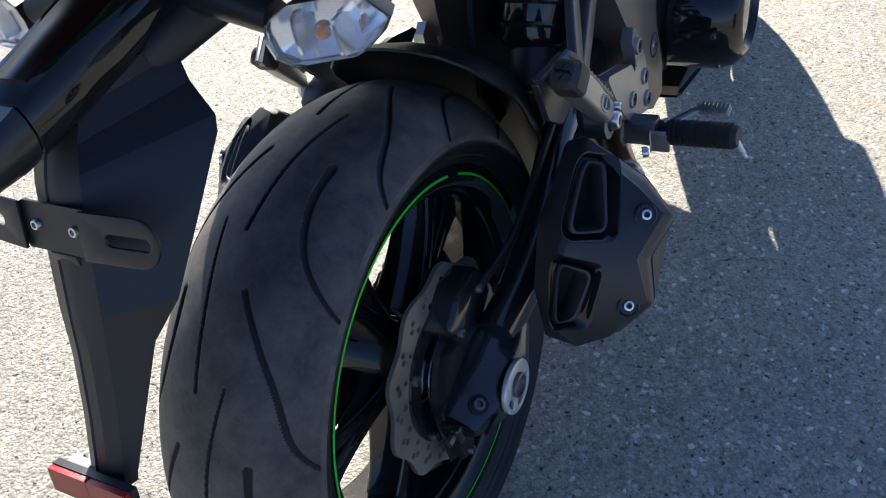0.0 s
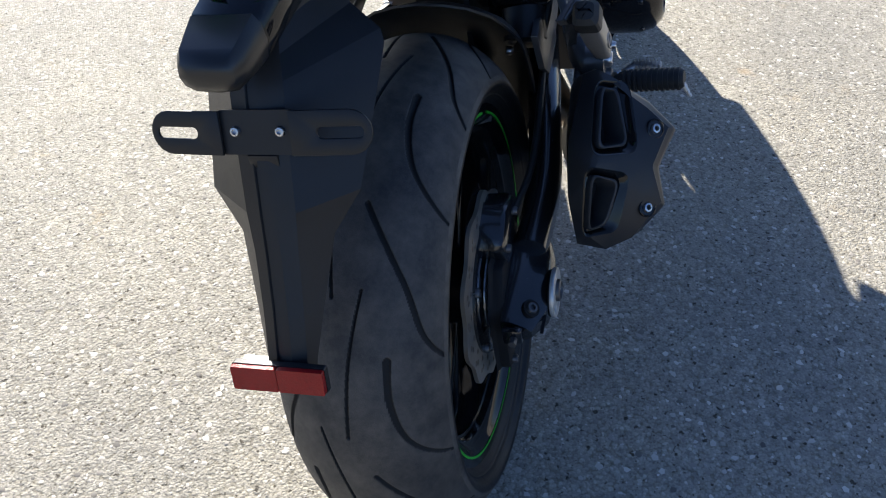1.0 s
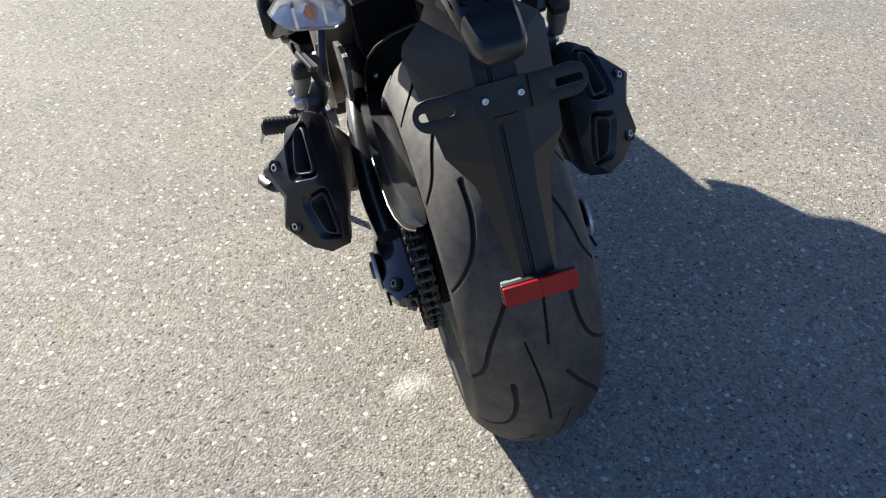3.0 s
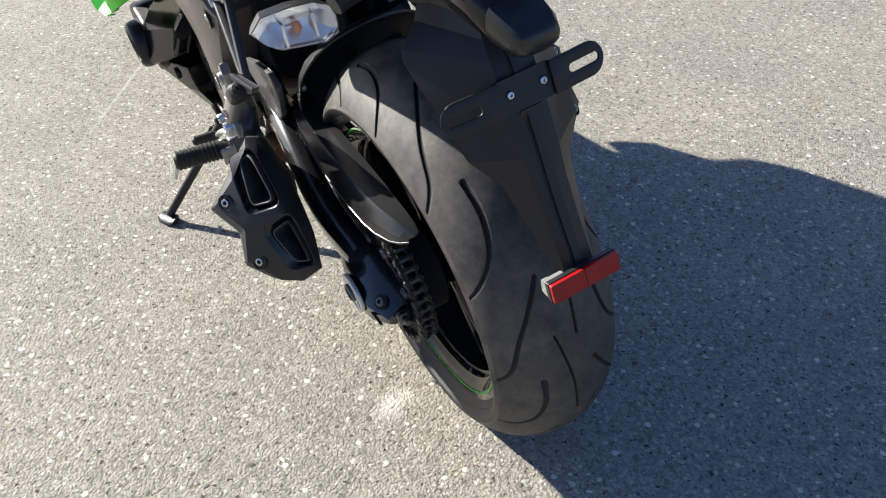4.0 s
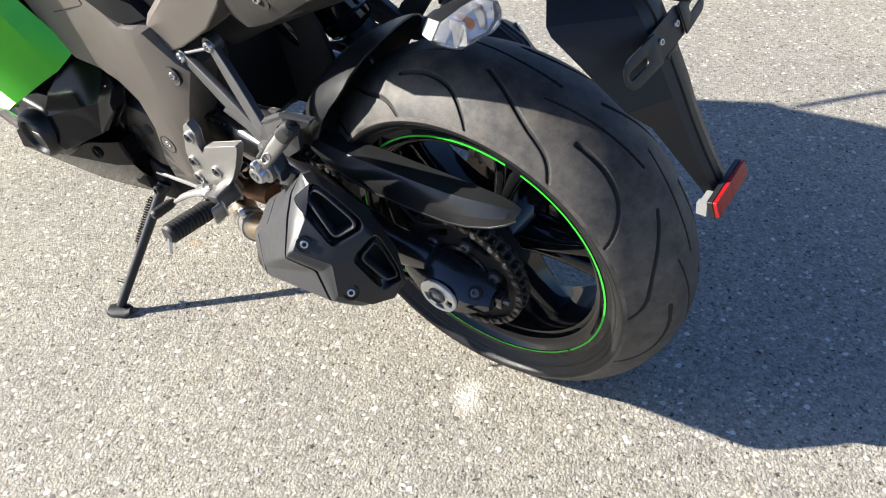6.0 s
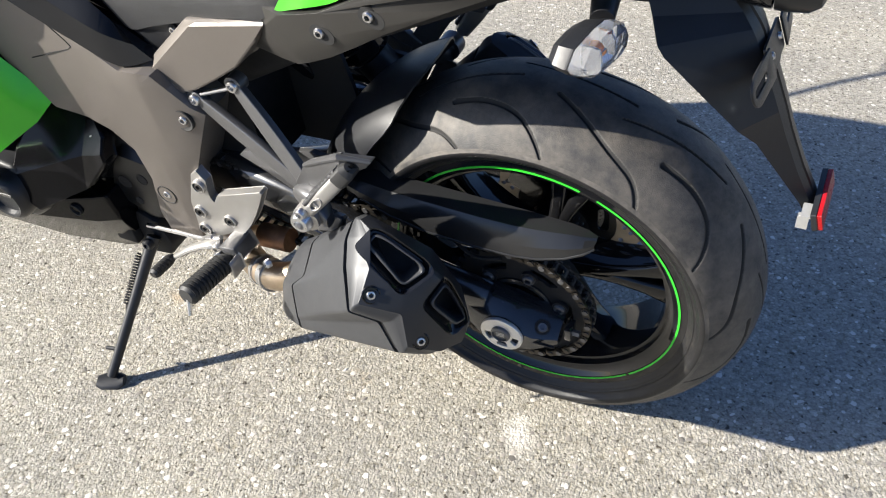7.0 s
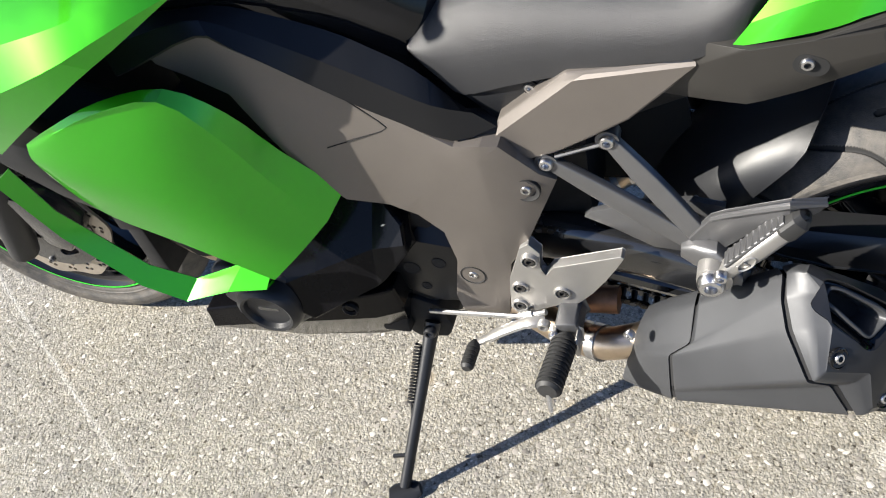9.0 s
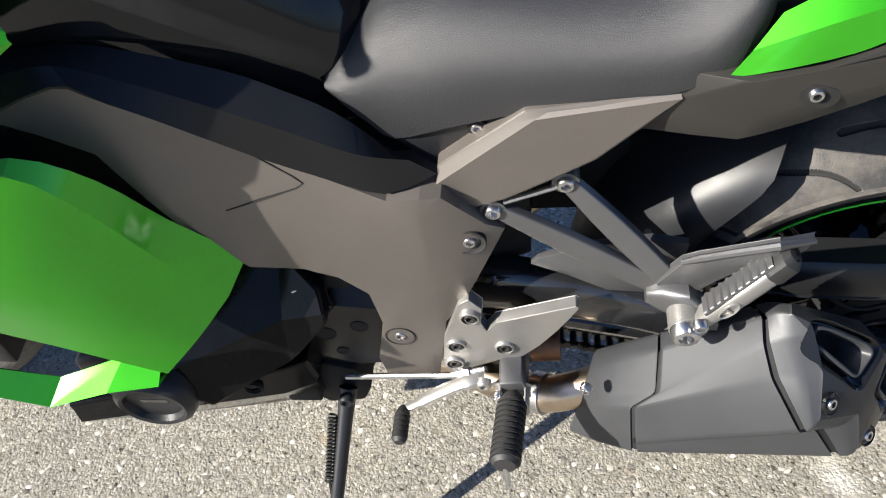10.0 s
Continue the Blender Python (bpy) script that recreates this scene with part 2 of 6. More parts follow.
def smooth(pts, n=4, closed=False):
    """Catmull-Rom through the points."""
    pts = [Vector(p) for p in pts]
    out, k = [], len(pts)
    for i in range(k if closed else k - 1):
        g = (lambda j: pts[j % k]) if closed else (lambda j: pts[min(max(j, 0), k - 1)])
        a, b, c, d = g(i - 1), g(i), g(i + 1), g(i + 2)
        for s in range(n):
            u = s / n
            out.append(0.5 * (2 * b + (c - a) * u + (2 * a - 5 * b + 4 * c - d) * u * u + (3 * b - a - 3 * c + d) * u ** 3))
    if not closed:
        out.append(pts[-1])
    return out


def loft(rings, bm=None, cap=True, closed=True):
    bm = bm or bmesh.new()
    vs = [[bm.verts.new(p) for p in r] for r in rings]
    n = len(vs[0])
    for a, b in zip(vs, vs[1:]):
        for i in range(n if closed else n - 1):
            j = (i + 1) % n
            bm.faces.new((a[i], a[j], b[j], b[i]))
    if cap and closed:
        bm.faces.new(vs[0])
        bm.faces.new(vs[-1][::-1])
    return bm


def frame_of(d):
    d = Vector(d).normalized()
    a = d.cross(Vector((0, 0, 1)) if abs(d.z) < 0.9 else Vector((1, 0, 0))).normalized()
    return d, a, d.cross(a)


def tube(path, r, n=10, bm=None, flat=1.0, up=None):
    """A round bar along a path; r is one radius or one a point; flat squeezes it along its second axis."""
    path = [Vector(p) for p in path]
    rs = r if isinstance(r, (list, tuple)) else [r] * len(path)
    rings, ref = [], None
    for i, p in enumerate(path):
        d = (path[min(i + 1, len(path) - 1)] - path[max(i - 1, 0)]).normalized()
        if ref is None:
            ref = frame_of(d)[1] if up is None else Vector(up)
        a = (ref - d * ref.dot(d)).normalized()
        ref = a
        c = d.cross(a)
        rings.append([p + rs[i] * (math.cos(u) * a + flat * math.sin(u) * c) for u in [2 * math.pi * k / n for k in range(n)]])
    return loft(rings, bm)


def cyl(p, q, r0, r1=None, n=20, bm=None):
    return tube([p, q], [r0, r0 if r1 is None else r1], n, bm)


def box(lo, hi, bm=None, m=None):
    bm = bm or bmesh.new()
    lo, hi = Vector(lo), Vector(hi)
    mat4 = Matrix.Translation((lo + hi) / 2) @ Matrix.Diagonal((*(hi - lo), 1))
    bmesh.ops.create_cube(bm, size=1, matrix=(m or Matrix()) @ mat4)
    return bm


def revolve(profile, centre=(0, 0, 0), n=48, a0=0.0, a1=360.0, bm=None, closed=True):
    """Turns a closed profile of (radius, y) about the y axis."""
    full = abs(a1 - a0) >= 359.9
    k = n if full else n + 1
    rings = []
    for i in range(k):
        u = radians(a0 + (a1 - a0) * i / n)
        rings.append([Vector(centre) + V(r * math.cos(u), y, r * math.sin(u)) for r, y in profile])
    if full:
        rings.append(rings[0])
        bm = bm or bmesh.new()
        vs = [[bm.verts.new(p) for p in ring] for ring in rings[:-1]]
        vs.append(vs[0])
        m = len(profile)
        for a, b in zip(vs, vs[1:]):
            for i in range(m if closed else m - 1):
                j = (i + 1) % m
                bm.faces.new((a[i], a[j], b[j], b[i]))
        return bm
    return loft(rings, bm, cap=closed, closed=closed)


def plate(outline, y0, y1, s=1, warp=None, bm=None):
    """An outline of (x, z) with thickness from y0 to y1 on side s; warp(x, z) adds to y."""
    bm = bm or bmesh.new()
    w = warp or (lambda x, z: 0.0)
    a = [bm.verts.new((x, s * (y0 + w(x, z)), z)) for x, z in outline]
    b = [bm.verts.new((x, s * (y1 + w(x, z)), z)) for x, z in outline]
    n = len(outline)
    for i in range(n):
        j = (i + 1) % n
        bm.faces.new((a[i], a[j], b[j], b[i]))
    fa, fb = bm.faces.new(a), bm.faces.new(b)
    bmesh.ops.triangulate(bm, faces=[fa, fb], ngon_method="EAR_CLIP")
    bmesh.ops.dissolve_limit(bm, angle_limit=radians(1.0), verts=bm.verts, edges=bm.edges)
    return bm


def creased(outline, y0, y1, s, lines, warp):
    """A plate cut along lines (x, z, x, z), so that warp can fold it there."""
    bm = plate(outline, y0, y1, 1)
    for ax, az, bx, bz in lines:
        geom = bm.verts[:] + bm.edges[:] + bm.faces[:]
        bmesh.ops.bisect_plane(bm, geom=geom, plane_co=(ax, 0, az), plane_no=V(bz - az, 0, ax - bx).normalized())
    for v in bm.verts:
        v.co.y = s * (v.co.y + warp(v.co.x, v.co.z))
    return bm


def beyond(x, z, ax, az, bx, bz):
    """How far a point lies past the line, on its left hand side."""
    dx, dz = bx - ax, bz - az
    return ((z - az) * dx - (x - ax) * dz) / math.hypot(dx, dz)


def skin(rows, thick, s=1):
    """A sheet through rows of points, thickened inwards."""
    bm = bmesh.new()
    vs = [[bm.verts.new((x, s * y, z)) for x, y, z in r] for r in rows]
    for a, b in zip(vs, vs[1:]):
        for i in range(len(a) - 1):
            bm.faces.new((a[i], a[i + 1], b[i + 1], b[i]))
    bmesh.ops.recalc_face_normals(bm, faces=bm.faces)
    f = bm.faces[:][0]
    if f.normal.y * s < 0:
        bmesh.ops.reverse_faces(bm, faces=bm.faces)
    g = bmesh.ops.solidify(bm, geom=bm.faces[:], thickness=thick)
    return bm


def holed(outer, holes, place, thick):
    """A flat plate with openings; place(a, b) gives the point and thick the extrusion."""
    bm = bmesh.new()
    edges = []
    for loop in [outer, *holes]:
        vs = [bm.verts.new(place(*p)) for p in loop]
        edges += [bm.edges.new((vs[i], vs[(i + 1) % len(vs)])) for i in range(len(vs))]
    bmesh.ops.triangle_fill(bm, use_beauty=True, use_dissolve=False, edges=edges)
    faces = bm.faces[:]
    ext = bmesh.ops.extrude_face_region(bm, geom=faces, use_keep_orig=True)
    bmesh.ops.translate(bm, verts=[v for v in ext["geom"] if isinstance(v, bmesh.types.BMVert)], vec=thick)
    return bm


def circle(r, n=16, cx=0.0, cy=0.0, ry=None, a=0.0):
    return [(cx + r * math.cos(a + 2 * math.pi * i / n), cy + (ry or r) * math.sin(a + 2 * math.pi * i / n)) for i in range(n)]


def rounded(w, h, r, n=4, cx=0.0, cy=0.0):
    out = []
    for k, (sx, sy) in enumerate(((1, 1), (-1, 1), (-1, -1), (1, -1))):
        for i in range(n + 1):
            u = math.pi / 2 * (k + i / n)
            out.append((cx + sx * (w / 2 - r) + r * math.cos(u), cy + sy * (h / 2 - r) + r * math.sin(u)))
    return out


def fixed(make, *args, **kw):
    """Calls make with coordinates that count from the rear axle."""
    was = DATUM["on"]
    DATUM["on"] = False
    ob = make(*args, **kw)
    DATUM["on"] = was
    return ob


def bolt(parent, at, axis, r=0.008, mat=None, washer=None, label=""):
    """A round socket-head bolt with its recess."""
    d, a, c = frame_of(axis)
    at = Vector(at)
    prof = [(r * 1.02, -0.004), (r, 0.3 * r), (0.82 * r, 0.62 * r), (0.5 * r, 0.66 * r), (0.46 * r, 0.1 * r)]
    n = 18
    rings = [[at + h * d + q * (math.cos(2 * math.pi * i / n) * a + math.sin(2 * math.pi * i / n) * c) for i in range(n)] for q, h in prof]
    ob = part("bolt", loft(rings), mat or STEEL, parent, label)
    if washer:
        bm = bmesh.new()
        rings = [[at + h * d + q * (math.cos(2 * math.pi * i / n) * a + math.sin(2 * math.pi * i / n) * c) for i in range(n)] for q, h in ((washer, -0.004), (washer, 0.0012), (r * 0.9, 0.0012), (r * 0.9, -0.004))]
        part("washer", loft(rings, bm), MATT, parent)
    return ob


def squircle(hw, hh, n=24, p=2.6):
    out = []
    for i in range(n):
        u = 2 * math.pi * i / n
        c, q = math.cos(u), math.sin(u)
        out.append((math.copysign(abs(c) ** (2 / p), c) * hw, math.copysign(abs(q) ** (2 / p), q) * hh))
    return out


def body(stations, p=2.6, n=28, bm=None):
    """A rounded body along x: stations of (x, y, z, half width, half height)."""
    return loft([[V(x, y + a, z + b) for a, b in squircle(hw, hh, n, p)] for x, y, z, hw, hh in stations], bm)


def helix(p, q, r, turns, wire, n=10):
    d, a, c = frame_of(Vector(q) - Vector(p))
    p, q = Vector(p), Vector(q)
    k = int(turns * n)
    return tube([p.lerp(q, i / k) + r * (math.cos(2 * math.pi * i / n) * a + math.sin(2 * math.pi * i / n) * c) for i in range(k + 1)], wire, 6)


# ---- the ground ----
def build_ground():
    bm = bmesh.new()
    bmesh.ops.create_grid(bm, x_segments=8, y_segments=8, size=150)
    g = part("ground", bm, ASPHALT)
    tagged(g, "sunlit grey asphalt with exposed stone chips and faint stains", "ground", kind="structure")
    rng = np.random.default_rng(5)
    count = 36000
    cx, cy = rng.uniform(-1.2, 2.6, count), rng.uniform(-1.3, 3.0, count)
    size = rng.gamma(2.0, 0.0016, count) + 0.0010
    size = np.minimum(size, 0.0066)
    ico = bmesh.new()
    bmesh.ops.create_icosphere(ico, subdivisions=1, radius=1)
    base = np.array([v.co[:] for v in ico.verts])
    tris = np.array([[v.index for v in f.verts] for f in ico.faces])
    ico.free()
    ang = rng.uniform(0, 6.283, count)
    jit = rng.uniform(0.7, 1.3, (count, len(base), 3))
    p = base[None] * jit * size[:, None, None] * np.stack([np.ones(count), rng.uniform(0.5, 0.95, count), np.full(count, 0.22)], 1)[:, None, :]
    c, s = np.cos(ang)[:, None], np.sin(ang)[:, None]
    x = p[..., 0] * c - p[..., 1] * s + cx[:, None]
    y = p[..., 0] * s + p[..., 1] * c + cy[:, None]
    z = p[..., 2] - (0.06 * size)[:, None]
    verts = np.stack([x, y, z], 2).reshape(-1, 3)
    faces = (tris[None] + (np.arange(count) * len(base))[:, None, None]).reshape(-1, 3)
    chips = arrays("stone_chips", verts.tolist(), faces.tolist(), CHIPS)
    tagged(chips, "pale and dark stone chips set in the asphalt", "stones", kind="stuff")


build_ground()


# ---- wheels ----
def tread(theta, y, period=54.0):
    """Depth of the tread pattern at an angle (degrees) and an offset (mm) from the middle."""
    long_groove = [(95.5, 24), (109.5, 62), (120, 79), (126, 97)]
    hook = [(124, 48), (132.5, 48), (141.5, 60), (149, 87), (151, 98)]
    centre = [(111, 25), (125.5, 11), (139.5, 4)]
    depth = np.zeros_like(theta)
    per_deg = 5.15
    for side in (1, -1):
        for pts, w0, w1, d in ((long_groove, 3.4, 2.0, 3.6), (hook, 4.2, 1.6, 3.6), (centre, 1.5, 2.2, 3.2)):
            q = smooth([V(a, b, 0) for a, b in pts], 5)
            for k in range(-4, 4):
                off = period * k + (27.0 if side < 0 else 0.0)
                for i in range(len(q) - 1):
                    ax, ay, bx, by = (q[i].x + off) * per_deg, side * q[i].y, (q[i + 1].x + off) * per_deg, side * q[i + 1].y
                    if ax > 268 * per_deg or ax < -92 * per_deg:
                        continue
                    near = (theta * per_deg > min(ax, bx) - 8) & (theta * per_deg < max(ax, bx) + 8)
                    px, py = theta[near] * per_deg, y[near]
                    dx, dy = bx - ax, by - ay
                    u = np.clip(((px - ax) * dx + (py - ay) * dy) / (dx * dx + dy * dy), 0, 1)
                    dist = np.hypot(px - ax - u * dx, py - ay - u * dy)
                    w = w0 + (w1 - w0) * (i + u) / (len(q) - 1)
                    depth[near] = np.maximum(depth[near], d * np.clip(1.5 * (1 - dist / w), 0, 1))
    return depth * 0.001


def tyre(name, parent, centre, radius, half, bead, crown, around=1600, across=150, pattern=True, label="", stands=None):
    ys = np.linspace(-0.965 * half, 0.965 * half, across)
    rs = radius - crown + np.sqrt(crown ** 2 - ys ** 2)
    low = rs[-1]
    # sidewalls from the shoulder to the bead, with a raised band
    t = np.linspace(0, 1, 25)[1:]
    side_r = low + (bead - low) * t
    side_y = 0.965 * half + 0.035 * half * np.sin(np.pi * np.minimum(1, t * 1.6)) - 0.13 * half * np.clip(t - 0.45, 0, 1) / 0.55
    for at, tall in ((0.22, 0.0007), (0.30, 0.0006), (0.80, 0.0016), (0.90, 0.0014)):
        side_y = side_y + tall * np.exp(-((t - at) / 0.028) ** 2)
    inner_r, inner_y = np.array([bead - 0.006]), np.array([side_y[-1] - 0.006])
    prof_r = np.concatenate([inner_r, side_r[::-1], rs, side_r, inner_r])
    prof_y = np.concatenate([-inner_y, -side_y[::-1], ys, side_y, inner_y])
    th = np.linspace(-90, 270, around, endpoint=False)
    T, Y = np.meshgrid(th, prof_y * 1000, indexing="ij")
    Rr = np.repeat(prof_r[None], around, 0)
    if pattern:
        dep = tread(T, Y)
        dep[:, :25] = 0
        dep[:, -25:] = 0
        Rr = Rr - dep
    a = np.radians(T)
    pts = np.stack([centre[0] + Rr * np.cos(a), centre[1] + Y / 1000, centre[2] + Rr * np.sin(a)], 2)
    if stands is not None:
        # the weight flattens the tread where it stands on the ground
        row = np.array(stands)[2]
        high = pts @ row[:3] + row[3]
        pts[..., 2] += np.maximum(0.0, 0.0004 - high) / row[2]
    m = len(prof_r)
    i, j = np.meshgrid(np.arange(around), np.arange(m - 1), indexing="ij")
    i2 = (i + 1) % around
    faces = np.stack([i * m + j, i * m + j + 1, i2 * m + j + 1, i2 * m + j], 2).reshape(-1, 4)
    ob = arrays(name, pts.reshape(-1, 3).tolist(), faces.tolist(), RUBBER, parent, label, sharp=60)
    if pattern:
        # groove faces take a darker colour that stands in for the shade in them
        ob.data.materials.append(SHADE_DARK)
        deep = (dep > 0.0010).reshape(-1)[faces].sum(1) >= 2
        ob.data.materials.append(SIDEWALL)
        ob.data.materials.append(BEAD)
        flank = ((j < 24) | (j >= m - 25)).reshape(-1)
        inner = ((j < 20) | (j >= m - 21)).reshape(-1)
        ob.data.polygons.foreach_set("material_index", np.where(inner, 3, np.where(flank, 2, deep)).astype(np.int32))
        # raised letters that cannot be read, as plain bars
        for k in range(14):
            if k in (4, 9):
                continue
            a = radians(75 + 2.05 * k)
            r0, r1 = bead + 0.009, bead + 0.0185
            y0, y1 = (float(np.interp(r, side_r[::-1], side_y[::-1])) for r in (r0, r1))
            wide = 0.0026 if k % 3 == 1 else 0.0034
            bm = loft([[V(r * math.cos(a) - q * math.sin(a), y + e, r * math.sin(a) + q * math.cos(a)) for r, y, q in ((r0, y0, -wide), (r0, y0, wide), (r1, y1, wide), (r1, y1, -wide))] for e in (-0.001, 0.0009)])
            bmesh.ops.translate(bm, vec=Vector(centre), verts=bm.verts)
            part("sidewall_letter", bm, BEAD, ob)
    return ob


def wheel_rim(name, parent, centre, lip, half, spokes, arcs, hub=0.052, turn=0.663, label="", flange=0.0):
    h, top = half, lip + flange
    prof = [(top, h + 0.2 * flange), (top + 0.002, h - 0.003), (lip - 0.004, h - 0.010), (lip - 0.012, h - 0.016), (lip - 0.026, h - 0.032), (lip - 0.030, 0), (lip - 0.026, -h + 0.032), (lip - 0.012, -h + 0.016), (lip - 0.004, -h + 0.010), (top + 0.002, -h + 0.003), (top, -h - 0.2 * flange), (lip - 0.001, -h),
            (lip - 0.008, -h), (lip - 0.012, -h + 0.004), (lip - 0.019, -h + 0.011), (lip - 0.0235, -h + 0.012), (lip - 0.026, -h + 0.021), (lip - 0.0305, -h + 0.022), (lip - 0.034, -h + 0.034), (lip - 0.038, 0), (lip - 0.034, h - 0.034), (lip - 0.0305, h - 0.022), (lip - 0.026, h - 0.021), (lip - 0.0235, h - 0.012), (lip - 0.019, h - 0.011), (lip - 0.012, h - 0.004), (lip - 0.008, h), (lip - 0.001, h)]
    rim = part(name, revolve(prof, centre, 96), GLOSS, parent, label)
    part("hub", revolve([(hub, -0.055), (hub, 0.055), (hub - 0.012, 0.062), (0.02, 0.064), (0.02, -0.064), (hub - 0.012, -0.062)], centre, 40), GLOSS, rim)
    r1 = lip - 0.034
    for k in range(2 * spokes):
        fork = 0.15 if k % 2 else -0.15
        rings = []
        for i in range(9):
            u = i / 8
            r = 0.04 + (r1 - 0.036) * u
            w = 0.015 - 0.004 * math.sin(math.pi * min(1, u * 1.1)) + 0.004 * max(0, u - 0.75) * 4
            d = 0.036 - 0.014 * u
            rings.append([V(r, b, a + r * fork * u) for a, b in rounded(2 * w, 2 * d, 0.008, 3)])
        bm = loft(rings)
        bmesh.ops.transform(bm, matrix=Matrix.Translation(centre) @ Matrix.Rotation(-2 * math.pi * (k // 2) / spokes + turn, 4, "Y"), verts=bm.verts)
        part("spoke", bm, GLOSS, rim, sharp=50)
    for side in (1, -1):
        for a0, a1 in arcs:
            y = side * (h + 0.0006)
            o = -53 if side < 0 else 0
            part("rim_stripe", revolve([(lip - 0.0068, y), (lip - 0.0038, y), (lip - 0.0038, y + side * 0.0006), (lip - 0.0068, y + side * 0.0006)], centre, 70, a0 + o, a1 + o), STRIPE, rim, "thin bright green rim stripe")
    return rim


def brake_disc(name, parent, centre, y, radius, inner, waves=10, carrier=True):
    n = 160
    outer = [((radius + 0.0048 * math.cos(waves * 2 * math.pi * i / n)) * math.cos(2 * math.pi * i / n), (radius + 0.0048 * math.cos(waves * 2 * math.pi * i / n)) * math.sin(2 * math.pi * i / n)) for i in range(n)]
    holes = [circle(inner, 60)]
    for k in range(waves * 2):
        a = 2 * math.pi * k / (waves * 2)
        for r, o in ((inner + 0.012, 0.0), (inner + 0.023, 0.09), (radius - 0.012, 0.02)):
            holes.append(circle(0.0042, 8, r * math.cos(a + o), r * math.sin(a + o)))
    d = part(name, holed(outer, holes, lambda a, b: V(centre[0] + a, y - 0.0025, centre[2] + b), (0, 0.005, 0)), DISC, parent, "drilled wave brake disc")
    if carrier:
        cut = []
        for k in range(5):
            a = 2 * math.pi * (k + 0.5) / 5
            cut.append([(inner * 0.72 * math.cos(a) + px * math.cos(a) - pz * math.sin(a), inner * 0.72 * math.sin(a) + px * math.sin(a) + pz * math.cos(a)) for px, pz in rounded(0.018, 0.046, 0.008, 3)])
        part("disc_carrier", holed(circle(inner + 0.006, 60), [circle(0.03, 30)] + cut, lambda a, b: V(centre[0] + a, y - 0.006 if y < 0 else y + 0.002, centre[2] + b), (0, 0.004, 0)), ARM, d)
        for k in range(5):
            a = 2 * math.pi * k / 5
            bolt(d, (centre[0] + inner * math.cos(a), y + math.copysign(0.007, y), centre[2] + inner * math.sin(a)), (0, math.copysign(1, y), 0), 0.006, BRACKET)
    return d


motorcycle = new("motorcycle")
motorcycle.matrix_world = pose(-0.0318, 0.6176, 0.0006, -9.35, 0, 66.2)
tagged(motorcycle, "black and metallic green sports motorcycle leaning on its side stand", "motorcycle")
BIKE = motorcycle
AX = (0.009, -0.006, 0.2935)

rear_tyre = tyre("rear_tyre", BIKE, AX, 0.3165, 0.0965, 0.2340, 0.109, around=2200, across=190, stands=motorcycle.matrix_world, label="wide worn rear tyre with curved tread grooves")
rear_rim = wheel_rim("rear_wheel", BIKE, AX, 0.2240, 0.0755, 5, [(-133.5, 110), (116.5, 225)], label="gloss black cast rear wheel", flange=0.008)
brake_disc("rear_brake_disc", BIKE, AX, -0.083, 0.122, 0.082)
part("sensor_ring", holed(circle(0.058, 48), [circle(0.046, 40)] + [circle(0.0022, 6, 0.052 * math.cos(2 * math.pi * k / 40), 0.052 * math.sin(2 * math.pi * k / 40)) for k in range(40)], lambda a, b: V(AX[0] + a, -0.094, AX[2] + b), (0, 0.002, 0)), STEEL, BIKE)

# sprocket, chain
teeth, pitch_r, chain_y = 41, 0.1036, 0.106
outer = []
for k in range(teeth):
    for o, r in ((0.0, pitch_r - 0.0045), (0.3, pitch_r - 0.002), (0.42, pitch_r + 0.0055), (0.58, pitch_r + 0.0055), (0.7, pitch_r - 0.002)):
        a = 2 * math.pi * (k + o) / teeth
        outer.append((r * math.cos(a), r * math.sin(a)))
cuts = [circle(0.036, 30)]
for k in range(6):
    a = 2 * math.pi * k / 6
    cuts.append([(0.079 * math.cos(a + u) if i < 6 else 0.066 * math.cos(a + u), 0.079 * math.sin(a + u) if i < 6 else 0.066 * math.sin(a + u)) for i, u in enumerate([-0.3, -0.18, -0.06, 0.06, 0.18, 0.3, 0.22, 0.0, -0.22])])
sprocket = part("sprocket", holed(outer, cuts, lambda a, b: V(AX[0] + a, chain_y - 0.003, AX[2] + b), (0, 0.006, 0)), MATT, BIKE, "black rear sprocket")
for k in range(6):
    a = 2 * math.pi * (k + 0.5) / 6 + 0.27
    bolt(sprocket, (AX[0] + 0.0635 * math.cos(a), chain_y + 0.008, AX[2] + 0.0635 * math.sin(a)), (0, 1, 0), 0.0088, BRACKET, washer=0.0120)
part("sprocket_hub", revolve([(0.050, chain_y), (0.049, chain_y + 0.006), (0.045, chain_y + 0.007), (0.043, chain_y + 0.002), (0.034, chain_y + 0.002), (0.034, chain_y)], (AX[0], 0, AX[2]), 40), ARM, sprocket)
part("sprocket_carrier", revolve([(0.075, 0.06), (0.075, 0.09), (0.05, 0.1), (0.03, 0.102), (0.03, 0.06)], AX, 40), MATT, sprocket)
front_c, front_r = V(0.655, chain_y, 0.405), 0.038


